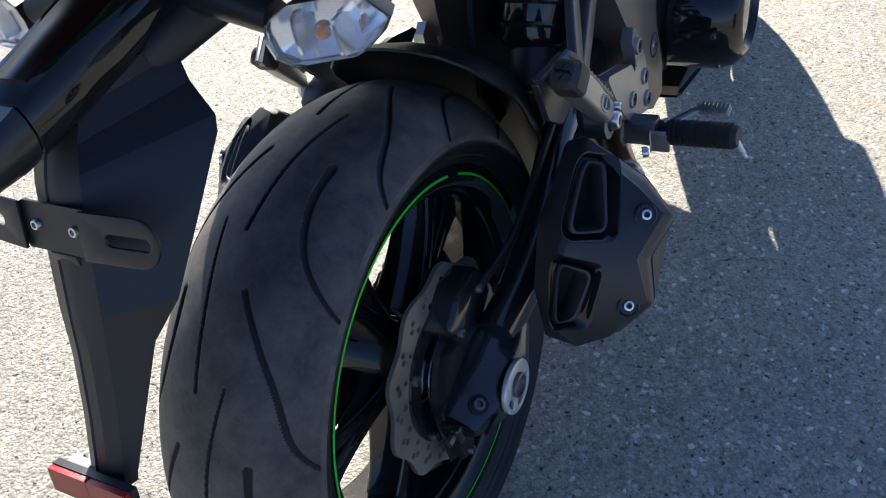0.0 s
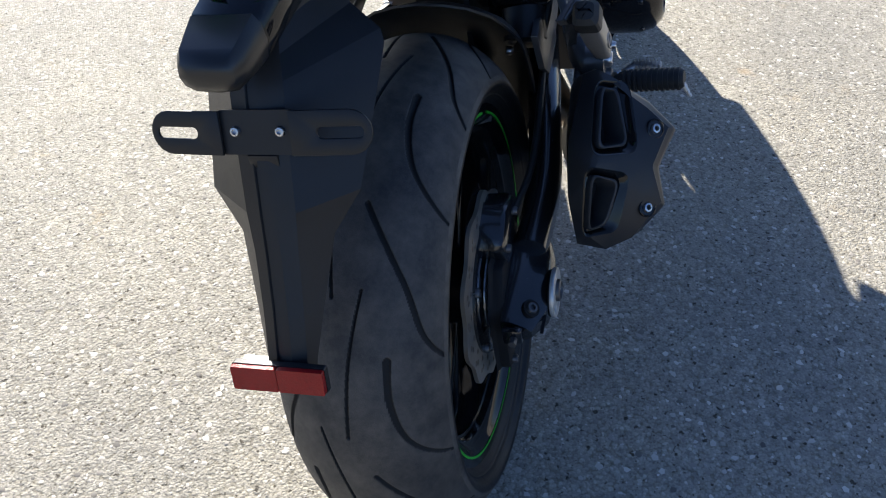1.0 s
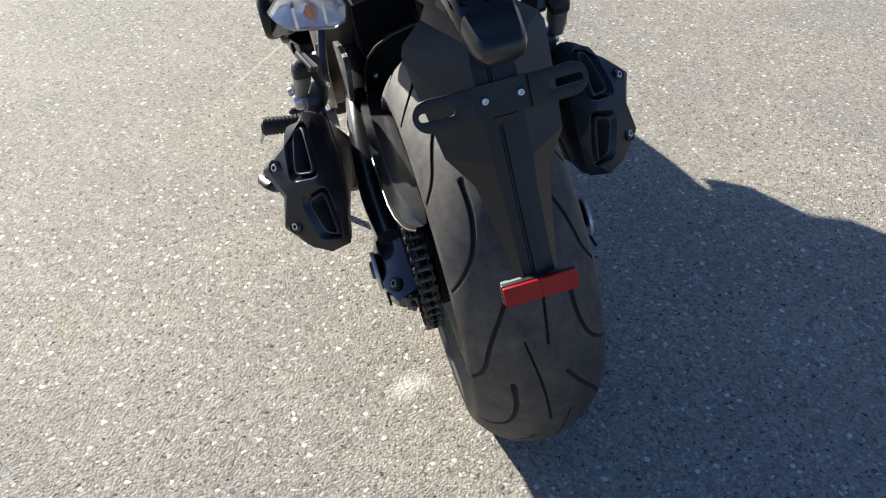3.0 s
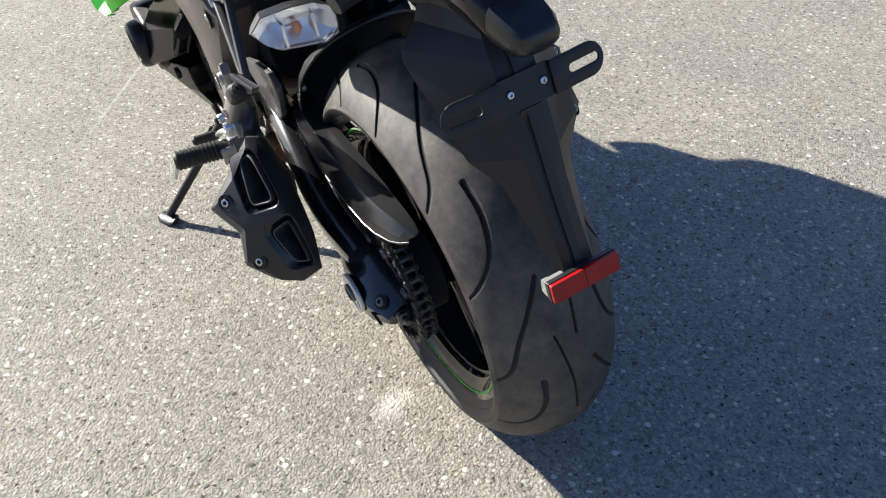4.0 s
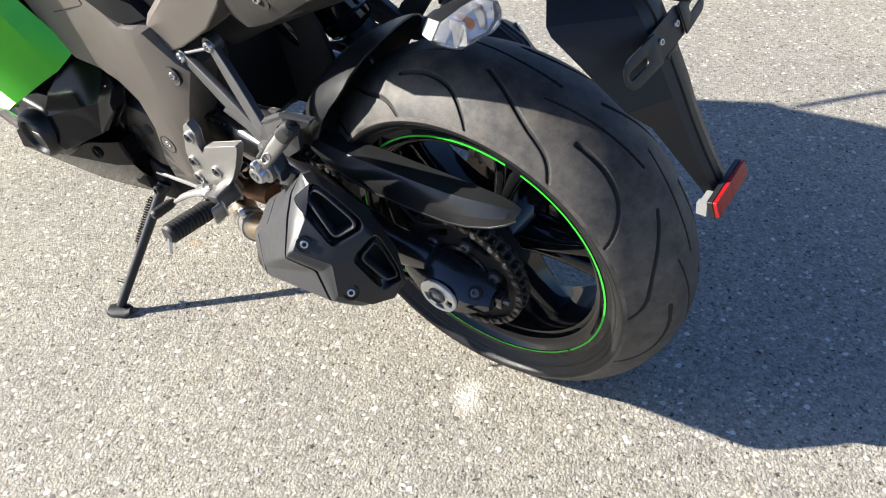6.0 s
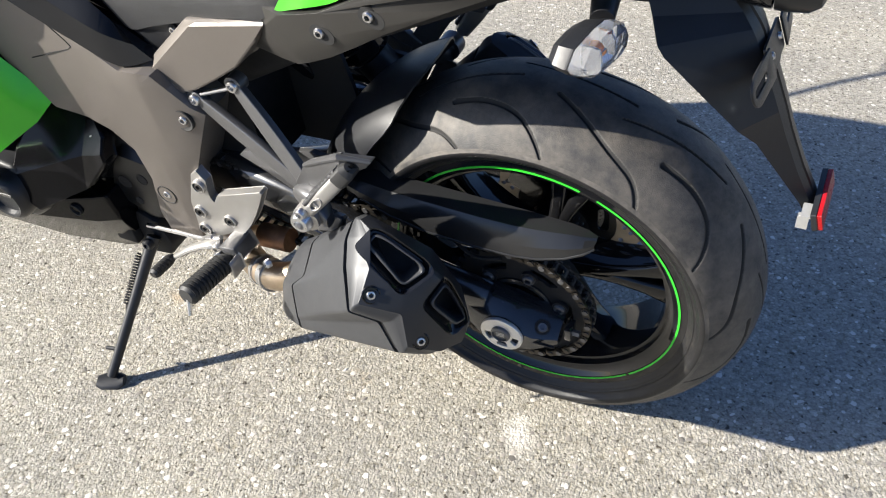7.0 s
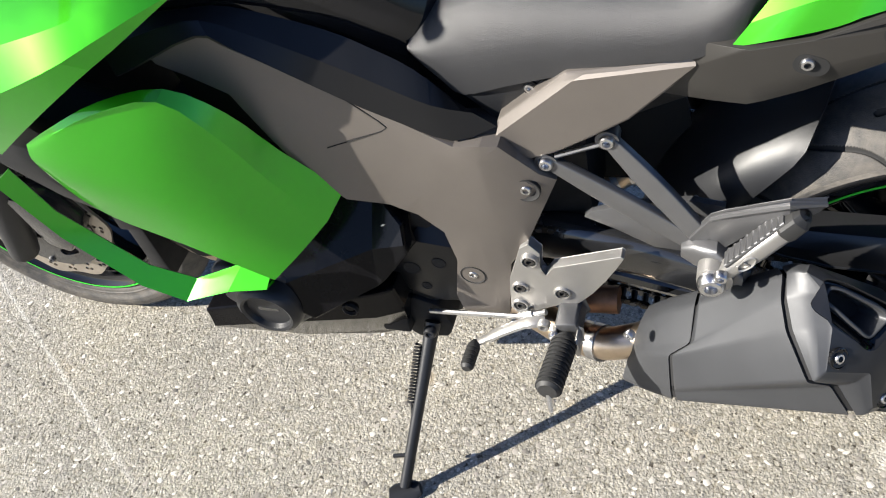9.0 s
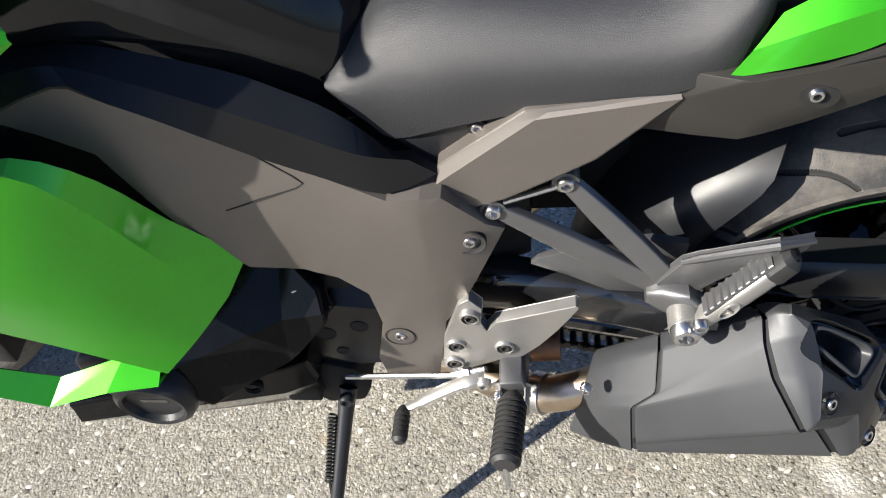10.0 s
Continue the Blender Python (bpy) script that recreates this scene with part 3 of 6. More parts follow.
def chain_path(step):
    """Points round both sprockets, one a link."""
    rc, fc = V(AX[0], chain_y, AX[2]), front_c
    d = fc - rc
    base, length = math.atan2(d.z, d.x), math.hypot(d.x, d.z)
    off = math.acos((pitch_r - front_r) / length)
    up, dn = base + off, base - off
    straight = length * math.sin(off)
    pts, total = [], straight * 2 + pitch_r * (2 * math.pi - (up - dn)) + front_r * (up - dn)
    n = round(total / step)
    for i in range(n):
        s = total * i / n
        if s < straight:
            a = rc + pitch_r * V(math.cos(up), 0, math.sin(up))
            b = fc + front_r * V(math.cos(up), 0, math.sin(up))
            pts.append(a.lerp(b, s / straight))
            continue
        s -= straight
        arc = front_r * (up - dn)
        if s < arc:
            u = up - s / front_r
            pts.append(fc + front_r * V(math.cos(u), 0, math.sin(u)))
            continue
        s -= arc
        if s < straight:
            a = fc + front_r * V(math.cos(dn), 0, math.sin(dn))
            b = rc + pitch_r * V(math.cos(dn), 0, math.sin(dn))
            pts.append(a.lerp(b, s / straight))
            continue
        s -= straight
        u = dn - s / pitch_r
        pts.append(rc + pitch_r * V(math.cos(u), 0, math.sin(u)))
    return pts


def link_mesh(wide):
    bm = bmesh.new()
    prof = [(0.0079 * c + 0.0072 * math.cos(u), 0.0072 * math.sin(u) * (1 if abs(math.cos(u)) > 0.5 else 0.75)) for c, u in [(1, -1.3), (1, -0.7), (1, 0), (1, 0.7), (1, 1.3), (0, 1.57), (-1, 1.84), (-1, 2.44), (-1, 3.14), (-1, -2.44), (-1, -1.84), (0, -1.57)]]
    y = 0.0105 if wide else 0.0078
    for s in (1, -1):
        plate(prof, y, y + 0.0022, s, bm=bm)
    plates = len(bm.faces)
    for c in (-0.0079, 0.0079):
        cyl((c, -y - (0.004 if wide else 0), 0), (c, y + (0.004 if wide else 0), 0), 0.0045, n=8, bm=bm)
    me = bpy.data.meshes.new("chain_link")
    bm.to_mesh(me)
    bm.free()
    me.materials.append(CHAIN)
    me.materials.append(BRACKET)
    for f in me.polygons[plates:]:
        f.material_index = 1
    return me


chain = new("chain")
chain.parent = BIKE
tagged(chain, "oily drive chain")
links = chain_path(0.015875)
meshes = [link_mesh(True), link_mesh(False)]
for i, p in enumerate(links):
    q = links[(i + 1) % len(links)]
    ob = new("chain_link", meshes[i % 2])
    ob.parent = chain
    ob.matrix_basis = Matrix.Translation((p + q) / 2) @ Matrix.Rotation(-math.atan2(q.z - p.z, q.x - p.x), 4, "Y")
part("front_sprocket", revolve([(0.04, chain_y - 0.003), (0.04, chain_y + 0.003), (0.01, chain_y + 0.003), (0.01, chain_y - 0.003)], (front_c.x, 0, front_c.z), 30), ARM, BIKE)


# ---- swingarm and axle ----
def swingarm():
    bm = bmesh.new()
    box((0.49, -0.10, 0.34), (0.60, 0.10, 0.43), bm)
    arm = part("swingarm", bm, ARM, BIKE, "black painted swingarm", bevel=0.012)
    for s in (1, -1):
        path = smooth([V(0.045, s * 0.136, 0.319), V(0.16, s * 0.140, 0.345), V(0.30, s * 0.124, 0.390), V(0.44, s * 0.104, 0.402), V(0.55, s * 0.085, 0.39)], 5)
        rings = []
        for i, p in enumerate(path):
            u = i / (len(path) - 1)
            d = (path[min(i + 1, len(path) - 1)] - path[max(i - 1, 0)]).normalized()
            side = V(0, 1, 0)
            upv = side.cross(d).normalized() * -1
            rings.append([p + a * side + b * upv for a, b in rounded(0.042 + 0.006 * u, 0.052 + 0.028 * u, 0.019, 5)])
        part("arm_beam", loft(rings), ARM, arm)
        # lower brace
        part("arm_brace", tube(smooth([V(0.03, s * 0.135, 0.295), V(0.2, s * 0.125, 0.315), V(0.5, s * 0.10, 0.36)], 5), 0.014, 10), ARM, arm)
        secs = ((0.085, [(0.118, 0.290), (0.150, 0.290), (0.156, 0.298), (0.156, 0.316), (0.150, 0.328), (0.134, 0.336), (0.118, 0.336)]),
                (0.045, [(0.112, 0.268), (0.160, 0.266), (0.168, 0.270), (0.168, 0.306), (0.158, 0.320), (0.134, 0.332), (0.112, 0.332)]),
                (0.005, [(0.112, 0.258), (0.160, 0.256), (0.168, 0.260), (0.168, 0.303), (0.158, 0.314), (0.132, 0.324), (0.112, 0.324)]),
                (-0.030, [(0.112, 0.264), (0.158, 0.263), (0.166, 0.268), (0.166, 0.293), (0.154, 0.304), (0.126, 0.314), (0.112, 0.314)]),
                (-0.062, [(0.114, 0.270), (0.144, 0.271), (0.151, 0.276), (0.151, 0.285), (0.143, 0.292), (0.124, 0.301), (0.114, 0.301)]))
        blk = part("axle_block", loft([[V(x, s * y, z) for y, z in sec] for x, sec in secs]), ARM, arm, "black axle block", bevel=0.003)
        part("block_slot", box((-0.062, s * 0.1655, 0.2835), (-0.030, s * 0.1615, 0.2855)), MATT, blk)
        cx, cz, yo = (0.013 if s > 0 else 0.005), (0.292 if s > 0 else 0.289), 0.168
        slots = [[(0.0258 * math.cos(a + u) if o else 0.0165 * math.cos(a + u), 0.0258 * math.sin(a + u) if o else 0.0165 * math.sin(a + u)) for o, u in ((1, -0.34), (1, -0.17), (1, 0), (1, 0.17), (1, 0.34), (0, 0.36), (0, 0.0), (0, -0.36))] for a in (-2.75, -1.57, -0.39)]
        cap = part("axle_cap", holed(circle(0.0315, 48), slots, lambda a, b: V(cx + a, s * yo, cz + b), (0, s * 0.006, 0)), RING, arm, "machined aluminium axle ring with three holes", bevel=0.001)
        part("cap_recess", revolve([(0.0285, s * (yo - 0.002)), (0.0285, s * (yo + 0.0012)), (0.001, s * (yo + 0.0012)), (0.001, s * (yo - 0.002))], (cx, 0, cz), 30), MATT, cap)
        nut = revolve([(0.0145, s * (yo + 0.005)), (0.014, s * (yo + 0.010)), (0.0115, s * (yo + 0.0115)), (0.0105, s * (yo + 0.0085)), (0.001, s * (yo + 0.0085))], (cx, 0, cz + 0.004), 24, closed=True)
        nut = part("axle_nut", nut, BRACKET, cap)
        for k in range(3):
            part("nut_mark", box((cx - 0.006, s * (yo + 0.0080), cz + 0.0005 + 0.003 * k), (cx + 0.006, s * (yo + 0.0092), cz + 0.0018 + 0.003 * k)), STEEL, nut)
        bolt(arm, (-0.040, s * 0.149, 0.3035), V(-0.25, s * 0.60, 0.75), 0.0076, BRACKET, washer=0.0112)
        part("adjuster_plate", box((-0.078, s * 0.118, 0.278), (-0.068, s * 0.142, 0.300)), ARM, arm, bevel=0.002)
        part("adjuster_bolt", cyl((-0.088, s * 0.132, 0.288), (-0.068, s * 0.132, 0.288), 0.005, n=6), BRACKET, arm)
        part("stand_spool", tube([V(0.0, s * 0.12, 0.262), V(-0.01, s * 0.16, 0.255)], [0.006, 0.008], 10), MATT, arm)
    part("axle", cyl((AX[0], -0.16, AX[2]), (AX[0], 0.16, AX[2]), 0.014), STEEL, arm)
    return arm


swingarm()

# rear brake caliper on its bracket
cal = part("rear_caliper", plate([(0.075, 0.395), (0.03, 0.40), (-0.01, 0.375), (0.0, 0.33), (0.05, 0.325), (0.09, 0.35)], 0.07, 0.118, -1), ARM, BIKE, "black brake caliper", bevel=0.009)
part("caliper_bracket", plate([(0.06, 0.34), (-0.02, 0.35), (-0.052, 0.30), (-0.05, 0.20), (-0.025, 0.188), (0.0, 0.25), (0.04, 0.30)], 0.098, 0.116, -1), MATT, cal, bevel=0.005)
for x, z in ((0.06, 0.375), (0.005, 0.36), (-0.036, 0.205)):
    bolt(cal, (x, -0.119, z), (0, -1, 0), 0.0055, BRACKET)
part("brake_hose", tube(smooth([V(0.06, -0.118, 0.375), V(0.14, -0.130, 0.390), V(0.26, -0.128, 0.430), V(0.40, -0.115, 0.455)], 6), 0.005, 8), PEG_RUBBER, BIKE)

# chain guard
DATUM["on"] = True
rows = []
for x, zt, zb, yi, yo in ((0.285, 0.473, 0.463, 0.088, 0.124), (0.262, 0.474, 0.456, 0.088, 0.129), (0.215, 0.473, 0.441, 0.088, 0.133), (0.159, 0.472, 0.430, 0.088, 0.135), (0.081, 0.470, 0.427, 0.089, 0.136), (0.03, 0.469, 0.427, 0.090, 0.135), (-0.005, 0.469, 0.430, 0.092, 0.132), (-0.040, 0.468, 0.438, 0.093, 0.126), (-0.062, 0.464, 0.447, 0.094, 0.120), (-0.075, 0.459, 0.453, 0.096, 0.1115)):
    rows.append([(x, yo + 0.001, zb - 0.003), (x, yo, zb + 0.45 * (zt - zb)), (x, yo - 0.010, zt - 0.004), (x, yo - 0.013, zt - 0.001), (x, yi, zt)])
guard = part("chain_guard", skin(rows, 0.003), GUARD, BIKE, "glossy black plastic chain guard", sharp=25)
part("guard_rim", tube([V(*r[0]) for r in rows[1:]], [0.0018] * 8 + [0.0014], 8), GUARD, guard)
part("chain_guard_stay", tube(smooth([V(0.13, 0.128, 0.425), V(0.09, 0.134, 0.40), V(0.05, 0.13, 0.405)], 4), 0.003, 6), MATT, BIKE)


# ---- hugger over the tyre ----
def hugger():
    """A shell over the front of the tyre whose rear edge sweeps up and back into a blade."""
    def polar(x, z):
        return math.hypot(x, z - 0.305), math.atan2(z - 0.305, x)
    # half width, front radius, rear edge (x, z), from the lower side to the crown
    lines = [(0.110, 0.290, 0.256, 0.458), (0.111, 0.300, 0.234, 0.500), (0.110, 0.312, 0.212, 0.530), (0.106, 0.330, 0.195, 0.550), (0.099, 0.345, 0.184, 0.566), (0.086, 0.358, 0.178, 0.581), (0.060, 0.367, 0.168, 0.598), (0.030, 0.373, 0.160, 0.608), (0.0, 0.375, 0.156, 0.612)]
    lines = lines + [(-y, r, x, z) for y, r, x, z in lines[-2::-1]]
    rings, n = [], 22
    for i in range(n + 1):
        u = i / n
        ring = []
        for y, r0, x, z in lines:
            r1, a1 = polar(x, z)
            a = radians(-6) + (a1 - radians(-6)) * u
            r = r0 * (1 + 0.05 * max(0, 0.6 - u)) + (r1 - r0) * u ** 2.2
            ring.append(V(r * math.cos(a), y * (0.62 + 0.38 * min(1.0, 1.5 * u)) - 0.006, 0.305 + r * math.sin(a)))
        rings.append(ring)
    bm = loft(rings, cap=False, closed=False)
    bmesh.ops.recalc_face_normals(bm, faces=bm.faces)
    bmesh.ops.solidify(bm, geom=bm.faces[:], thickness=0.003)
    h = part("rear_hugger", bm, SATIN, BIKE, "satin black inner mudguard over the rear tyre", sharp=50)
    for s in (1, -1):
        bolt(h, (0.296, s * 0.082, 0.47), (0, s, 0), 0.006)


fixed(hugger)
DATUM["on"] = False


DATUM["on"] = True
# ---- mufflers, pipes ----
def muffler(s):
    """An angular can: end cap with two framed openings, cover and heat shield, parted by open seams."""
    d, n, nn = V(-0.6, 0, -0.8), V(-0.8, 0, 0.6), V(-0.62, 0.62 * s, 0.47).normalized()

    def face(a, y, sink=0.0):
        """A point of the crowned, outward-tilted end face."""
        o = 0.209 - 0.8 * max(0.0, y - 0.222) - 0.35 * max(0.0, 0.212 - y) - 3.6 * (a + 0.40) ** 2
        p = d * a + n * o
        return V(p.x, s * out(y), p.z) - nn * sink

    wide = 0.0 if s > 0 else 0.009

    def out(y):
        return y + wide * max(0.0, (y - 0.19) / 0.09)

    def ring(rows):
        return [V(x, s * out(y), z) for x, y, z in rows]
    rim = [(-0.505, 0.198), (-0.511, 0.214), (-0.487, 0.232), (-0.464, 0.257), (-0.441, 0.293), (-0.393, 0.272), (-0.350, 0.287), (-0.305, 0.256), (-0.290, 0.228), (-0.296, 0.196), (-0.35, 0.188), (-0.42, 0.187)]
    if s < 0:
        # this can has a fuller flank
        rim[2:6] = [(-0.487, 0.240), (-0.464, 0.269), (-0.441, 0.292), (-0.393, 0.2765)]
    seam = ring([(0.200, 0.178, 0.470), (0.195, 0.203, 0.490), (0.195, 0.228, 0.478), (0.186, 0.255 if s > 0 else 0.266, 0.456), (0.160, 0.300, 0.428), (0.132, 0.278 if s > 0 else 0.282, 0.392), (0.107, 0.290, 0.353), (0.107, 0.270, 0.326), (0.107, 0.235, 0.314), (0.112, 0.190, 0.318), (0.140, 0.180, 0.360), (0.170, 0.176, 0.420)])
    fore = ring([(0.285, 0.168, 0.401), (0.287, 0.192, 0.404), (0.289, 0.227, 0.369), (0.315, 0.232, 0.343), (0.311, 0.246, 0.290), (0.310, 0.2475, 0.279), (0.308, 0.251, 0.268), (0.308, 0.235, 0.245), (0.308, 0.210, 0.238), (0.308, 0.175, 0.245), (0.300, 0.160, 0.300), (0.290, 0.155, 0.360)])
    front = ring([(0.352, 0.143, 0.325), (0.358, 0.165, 0.324), (0.366, 0.184, 0.305), (0.372, 0.193, 0.280), (0.379, 0.202, 0.245), (0.381, 0.2035, 0.235), (0.383, 0.205, 0.226), (0.375, 0.195, 0.210), (0.365, 0.180, 0.205), (0.355, 0.150, 0.210), (0.350, 0.135, 0.250), (0.350, 0.133, 0.290)])

    def soften(r, w=0.005):
        out = []
        for i, p in enumerate(r):
            a, c = r[i - 1], r[(i + 1) % len(r)]
            e0, e1 = p.lerp(a, min(0.42, w / (a - p).length)), p.lerp(c, min(0.42, w / (c - p).length))
            out += [(1 - u) ** 2 * e0 + 2 * u * (1 - u) * p + u * u * e1 for u in (0.0, 0.5, 1.0)]
        return out

    def shrink(r, k):
        c = sum(r, Vector()) / len(r)
        return [c + (p - c) * k for p in r]

    def puff(r, k):
        c = sum(r, Vector()) / len(r)
        return [p + (p - c).normalized() * k for p in r]

    def between(p, q, u):
        return [a.lerp(c, u) for a, c in zip(p, q)]
    back = [face(a, y) for a, y in rim]
    m = part("muffler", loft([shrink(between(back, seam, 0.5), 0.86), shrink(seam, 0.93), shrink(fore, 0.93), shrink(front, 0.82)]), MATT, BIKE, "angular satin grey muffler with twin openings")
    se, fo, fr_ = soften(seam), soften(fore), soften(front, 0.012)
    bulge = [p + V(0.004, s * 0.004, 0.006) for p in between(fo, fr_, 0.5)]
    part("heat_shield", loft([shrink(between(fo, fr_, 0.03), 0.95), between(fo, fr_, 0.035), between(fo, fr_, 0.06), bulge, between(fo, fr_, 0.96), shrink(fr_, 0.93), shrink(fr_, 0.55)]), SHIELD, m, "satin grey heat shield", sharp=38)
    part("muffler_body", loft([shrink(between(se, fo, 0.025), 0.95), between(se, fo, 0.03), between(se, fo, 0.05), between(se, fo, 0.27), between(se, fo, 0.5), between(se, fo, 0.73), between(se, fo, 0.965), between(se, fo, 0.98), shrink(between(se, fo, 0.985), 0.95)]), SHIELD, m, "satin grey muffler cover", sharp=60)

    def loop(quad, grow=0.0, sink=0.0, r=0.24):
        q = [Vector(p) for p in quad]
        mid = sum(q, Vector((0, 0))) / 4
        q = [p + Vector((grow * math.copysign(1, (p - mid).x), grow * math.copysign(1, (p - mid).y))) for p in q]
        out = []
        for i in range(4):
            p0, p1, p2 = q[i - 1], q[i], q[(i + 1) % 4]
            e0, e1 = p1.lerp(p0, r), p1.lerp(p2, r)
            for k in range(6):
                u = k / 5
                w = (1 - u) ** 2 * e0 + 2 * u * (1 - u) * p1 + u * u * e1
                out.append((w.x, w.y))
        return out
    wins = ([(-0.497, 0.213), (-0.495, 0.248), (-0.409, 0.262), (-0.403, 0.213)], [(-0.392, 0.207), (-0.384, 0.254), (-0.313, 0.241), (-0.304, 0.202)])
    bm = bmesh.new()
    edges = []
    for lp in [rim] + [loop(w) for w in wins]:
        vs = [bm.verts.new((a, y, 0)) for a, y in lp]
        edges += [bm.edges.new((vs[i], vs[(i + 1) % len(vs)])) for i in range(len(vs))]
    bmesh.ops.triangle_fill(bm, use_beauty=True, use_dissolve=False, edges=edges)
    bmesh.ops.subdivide_edges(bm, edges=[e for e in bm.edges if len(e.link_faces) == 2], cuts=1)
    for v in bm.verts:
        v.co = face(v.co.x, v.co.y)
    c = part("muffler_end_cap", bm, CAPGREY, m, "dark grey muffler end cap", sharp=22)
    sb, st = soften(back, 0.003), soften(seam, 0.003)
    part("cap_side", loft([shrink(sb, 0.985), sb, between(sb, st, 0.12), puff(between(sb, st, 0.32), 0.0028), puff(between(sb, st, 0.62), 0.0028), between(sb, st, 0.93), shrink(between(sb, st, 0.95), 0.95)], cap=False), SHIELD, c, "satin grey cap side", sharp=44)
    for w in wins:
        L = lambda g, sk: [face(a, y, sk) for a, y in loop(w, g)]
        part("opening_recess", loft([L(0.0005, -0.0004), L(-0.002, 0.002), L(-0.006, 0.012), L(-0.012, 0.014)], cap=False), GLOSS, c, "gloss black recess round the opening", sharp=60)
        part("tailpipe_frame", loft([L(-0.0085, 0.015), L(-0.0085, 0.004), L(-0.0095, 0.003), L(-0.0110, 0.003), L(-0.0115, 0.004), L(-0.0135, 0.045)], cap=False), SHIELD, c, "satin grey tailpipe rim", sharp=60)
        part("tailpipe_floor", loft([L(-0.012, 0.040), L(-0.012, 0.042)]), MATT, c)
    # inset trim plate on the upper side
    q = [V(x, s * y, z) for x, y, z in ((0.189, 0.199, 0.4925), (0.188, 0.216, 0.489), (0.175, 0.224, 0.487), (0.168, 0.205, 0.496))]
    e = V(0.1, s * 0.35, 0.93).normalized()
    part("trim_plate", loft([soften([p + e * h for p in q], 0.003) for h in (-0.004, 0.001, 0.0016)]), SHIELD, c, sharp=50)
    for a, y in ((-0.439, 0.278), (-0.343, 0.272)):
        p, (dd, u, w) = face(a, y), frame_of(nn)
        rings = [[p + dd * h + r * (math.cos(k * math.pi / 12) * u + math.sin(k * math.pi / 12) * w) for k in range(24)] for r, h in ((0.0122, -0.002), (0.0122, 0.0012), (0.0112, 0.0018), (0.0102, 0.0008), (0.0098, 0.0))]
        part("screw_recess", loft(rings), GLOSS, c)
        bolt(c, p - dd * 0.001, dd, 0.0066)
    bolt(m, (0.366, s * 0.214, 0.352), V(0.4, s, 0.1), 0.007)
    part("mount_tab", plate([(0.278, 0.425), (0.253, 0.470), (0.228, 0.463), (0.238, 0.435)], 0.178, 0.187, s), BRACKET, m, bevel=0.003)
    return m


fixed(muffler, 1)
fixed(muffler, -1)
for s in (1, -1):
    p = part("exhaust_pipe", tube(smooth([V(0.370, s * 0.178, 0.300), V(0.43, s * 0.18, 0.275), V(0.49, s * 0.152, 0.252), V(0.55, s * 0.120, 0.250), V(0.64, s * 0.080, 0.255)], 6), 0.0235, 18), PIPE, BIKE, "heat-tinted steel exhaust pipe")
    part("pipe_clamp", tube([V(0.432, s * 0.179, 0.273), V(0.446, s * 0.173, 0.268)], 0.027, 18), STEEL, p)
    part("pipe_clamp", tube([V(0.462, s * 0.166, 0.261), V(0.470, s * 0.162, 0.258)], 0.0265, 18), STEEL, p)
part("exhaust_collector", body([(0.48, 0, 0.26, 0.07, 0.04), (0.52, 0, 0.26, 0.09, 0.05), (0.66, 0, 0.25, 0.09, 0.05), (0.76, 0, 0.23, 0.07, 0.04)], 3.5), PIPE, BIKE, "steel exhaust collector box")
part("rusty_clamp", tube([V(0.415, 0.135, 0.318), V(0.47, 0.135, 0.314)], 0.02, 14), COPPER, BIKE, "rusty orange pipe clamp")


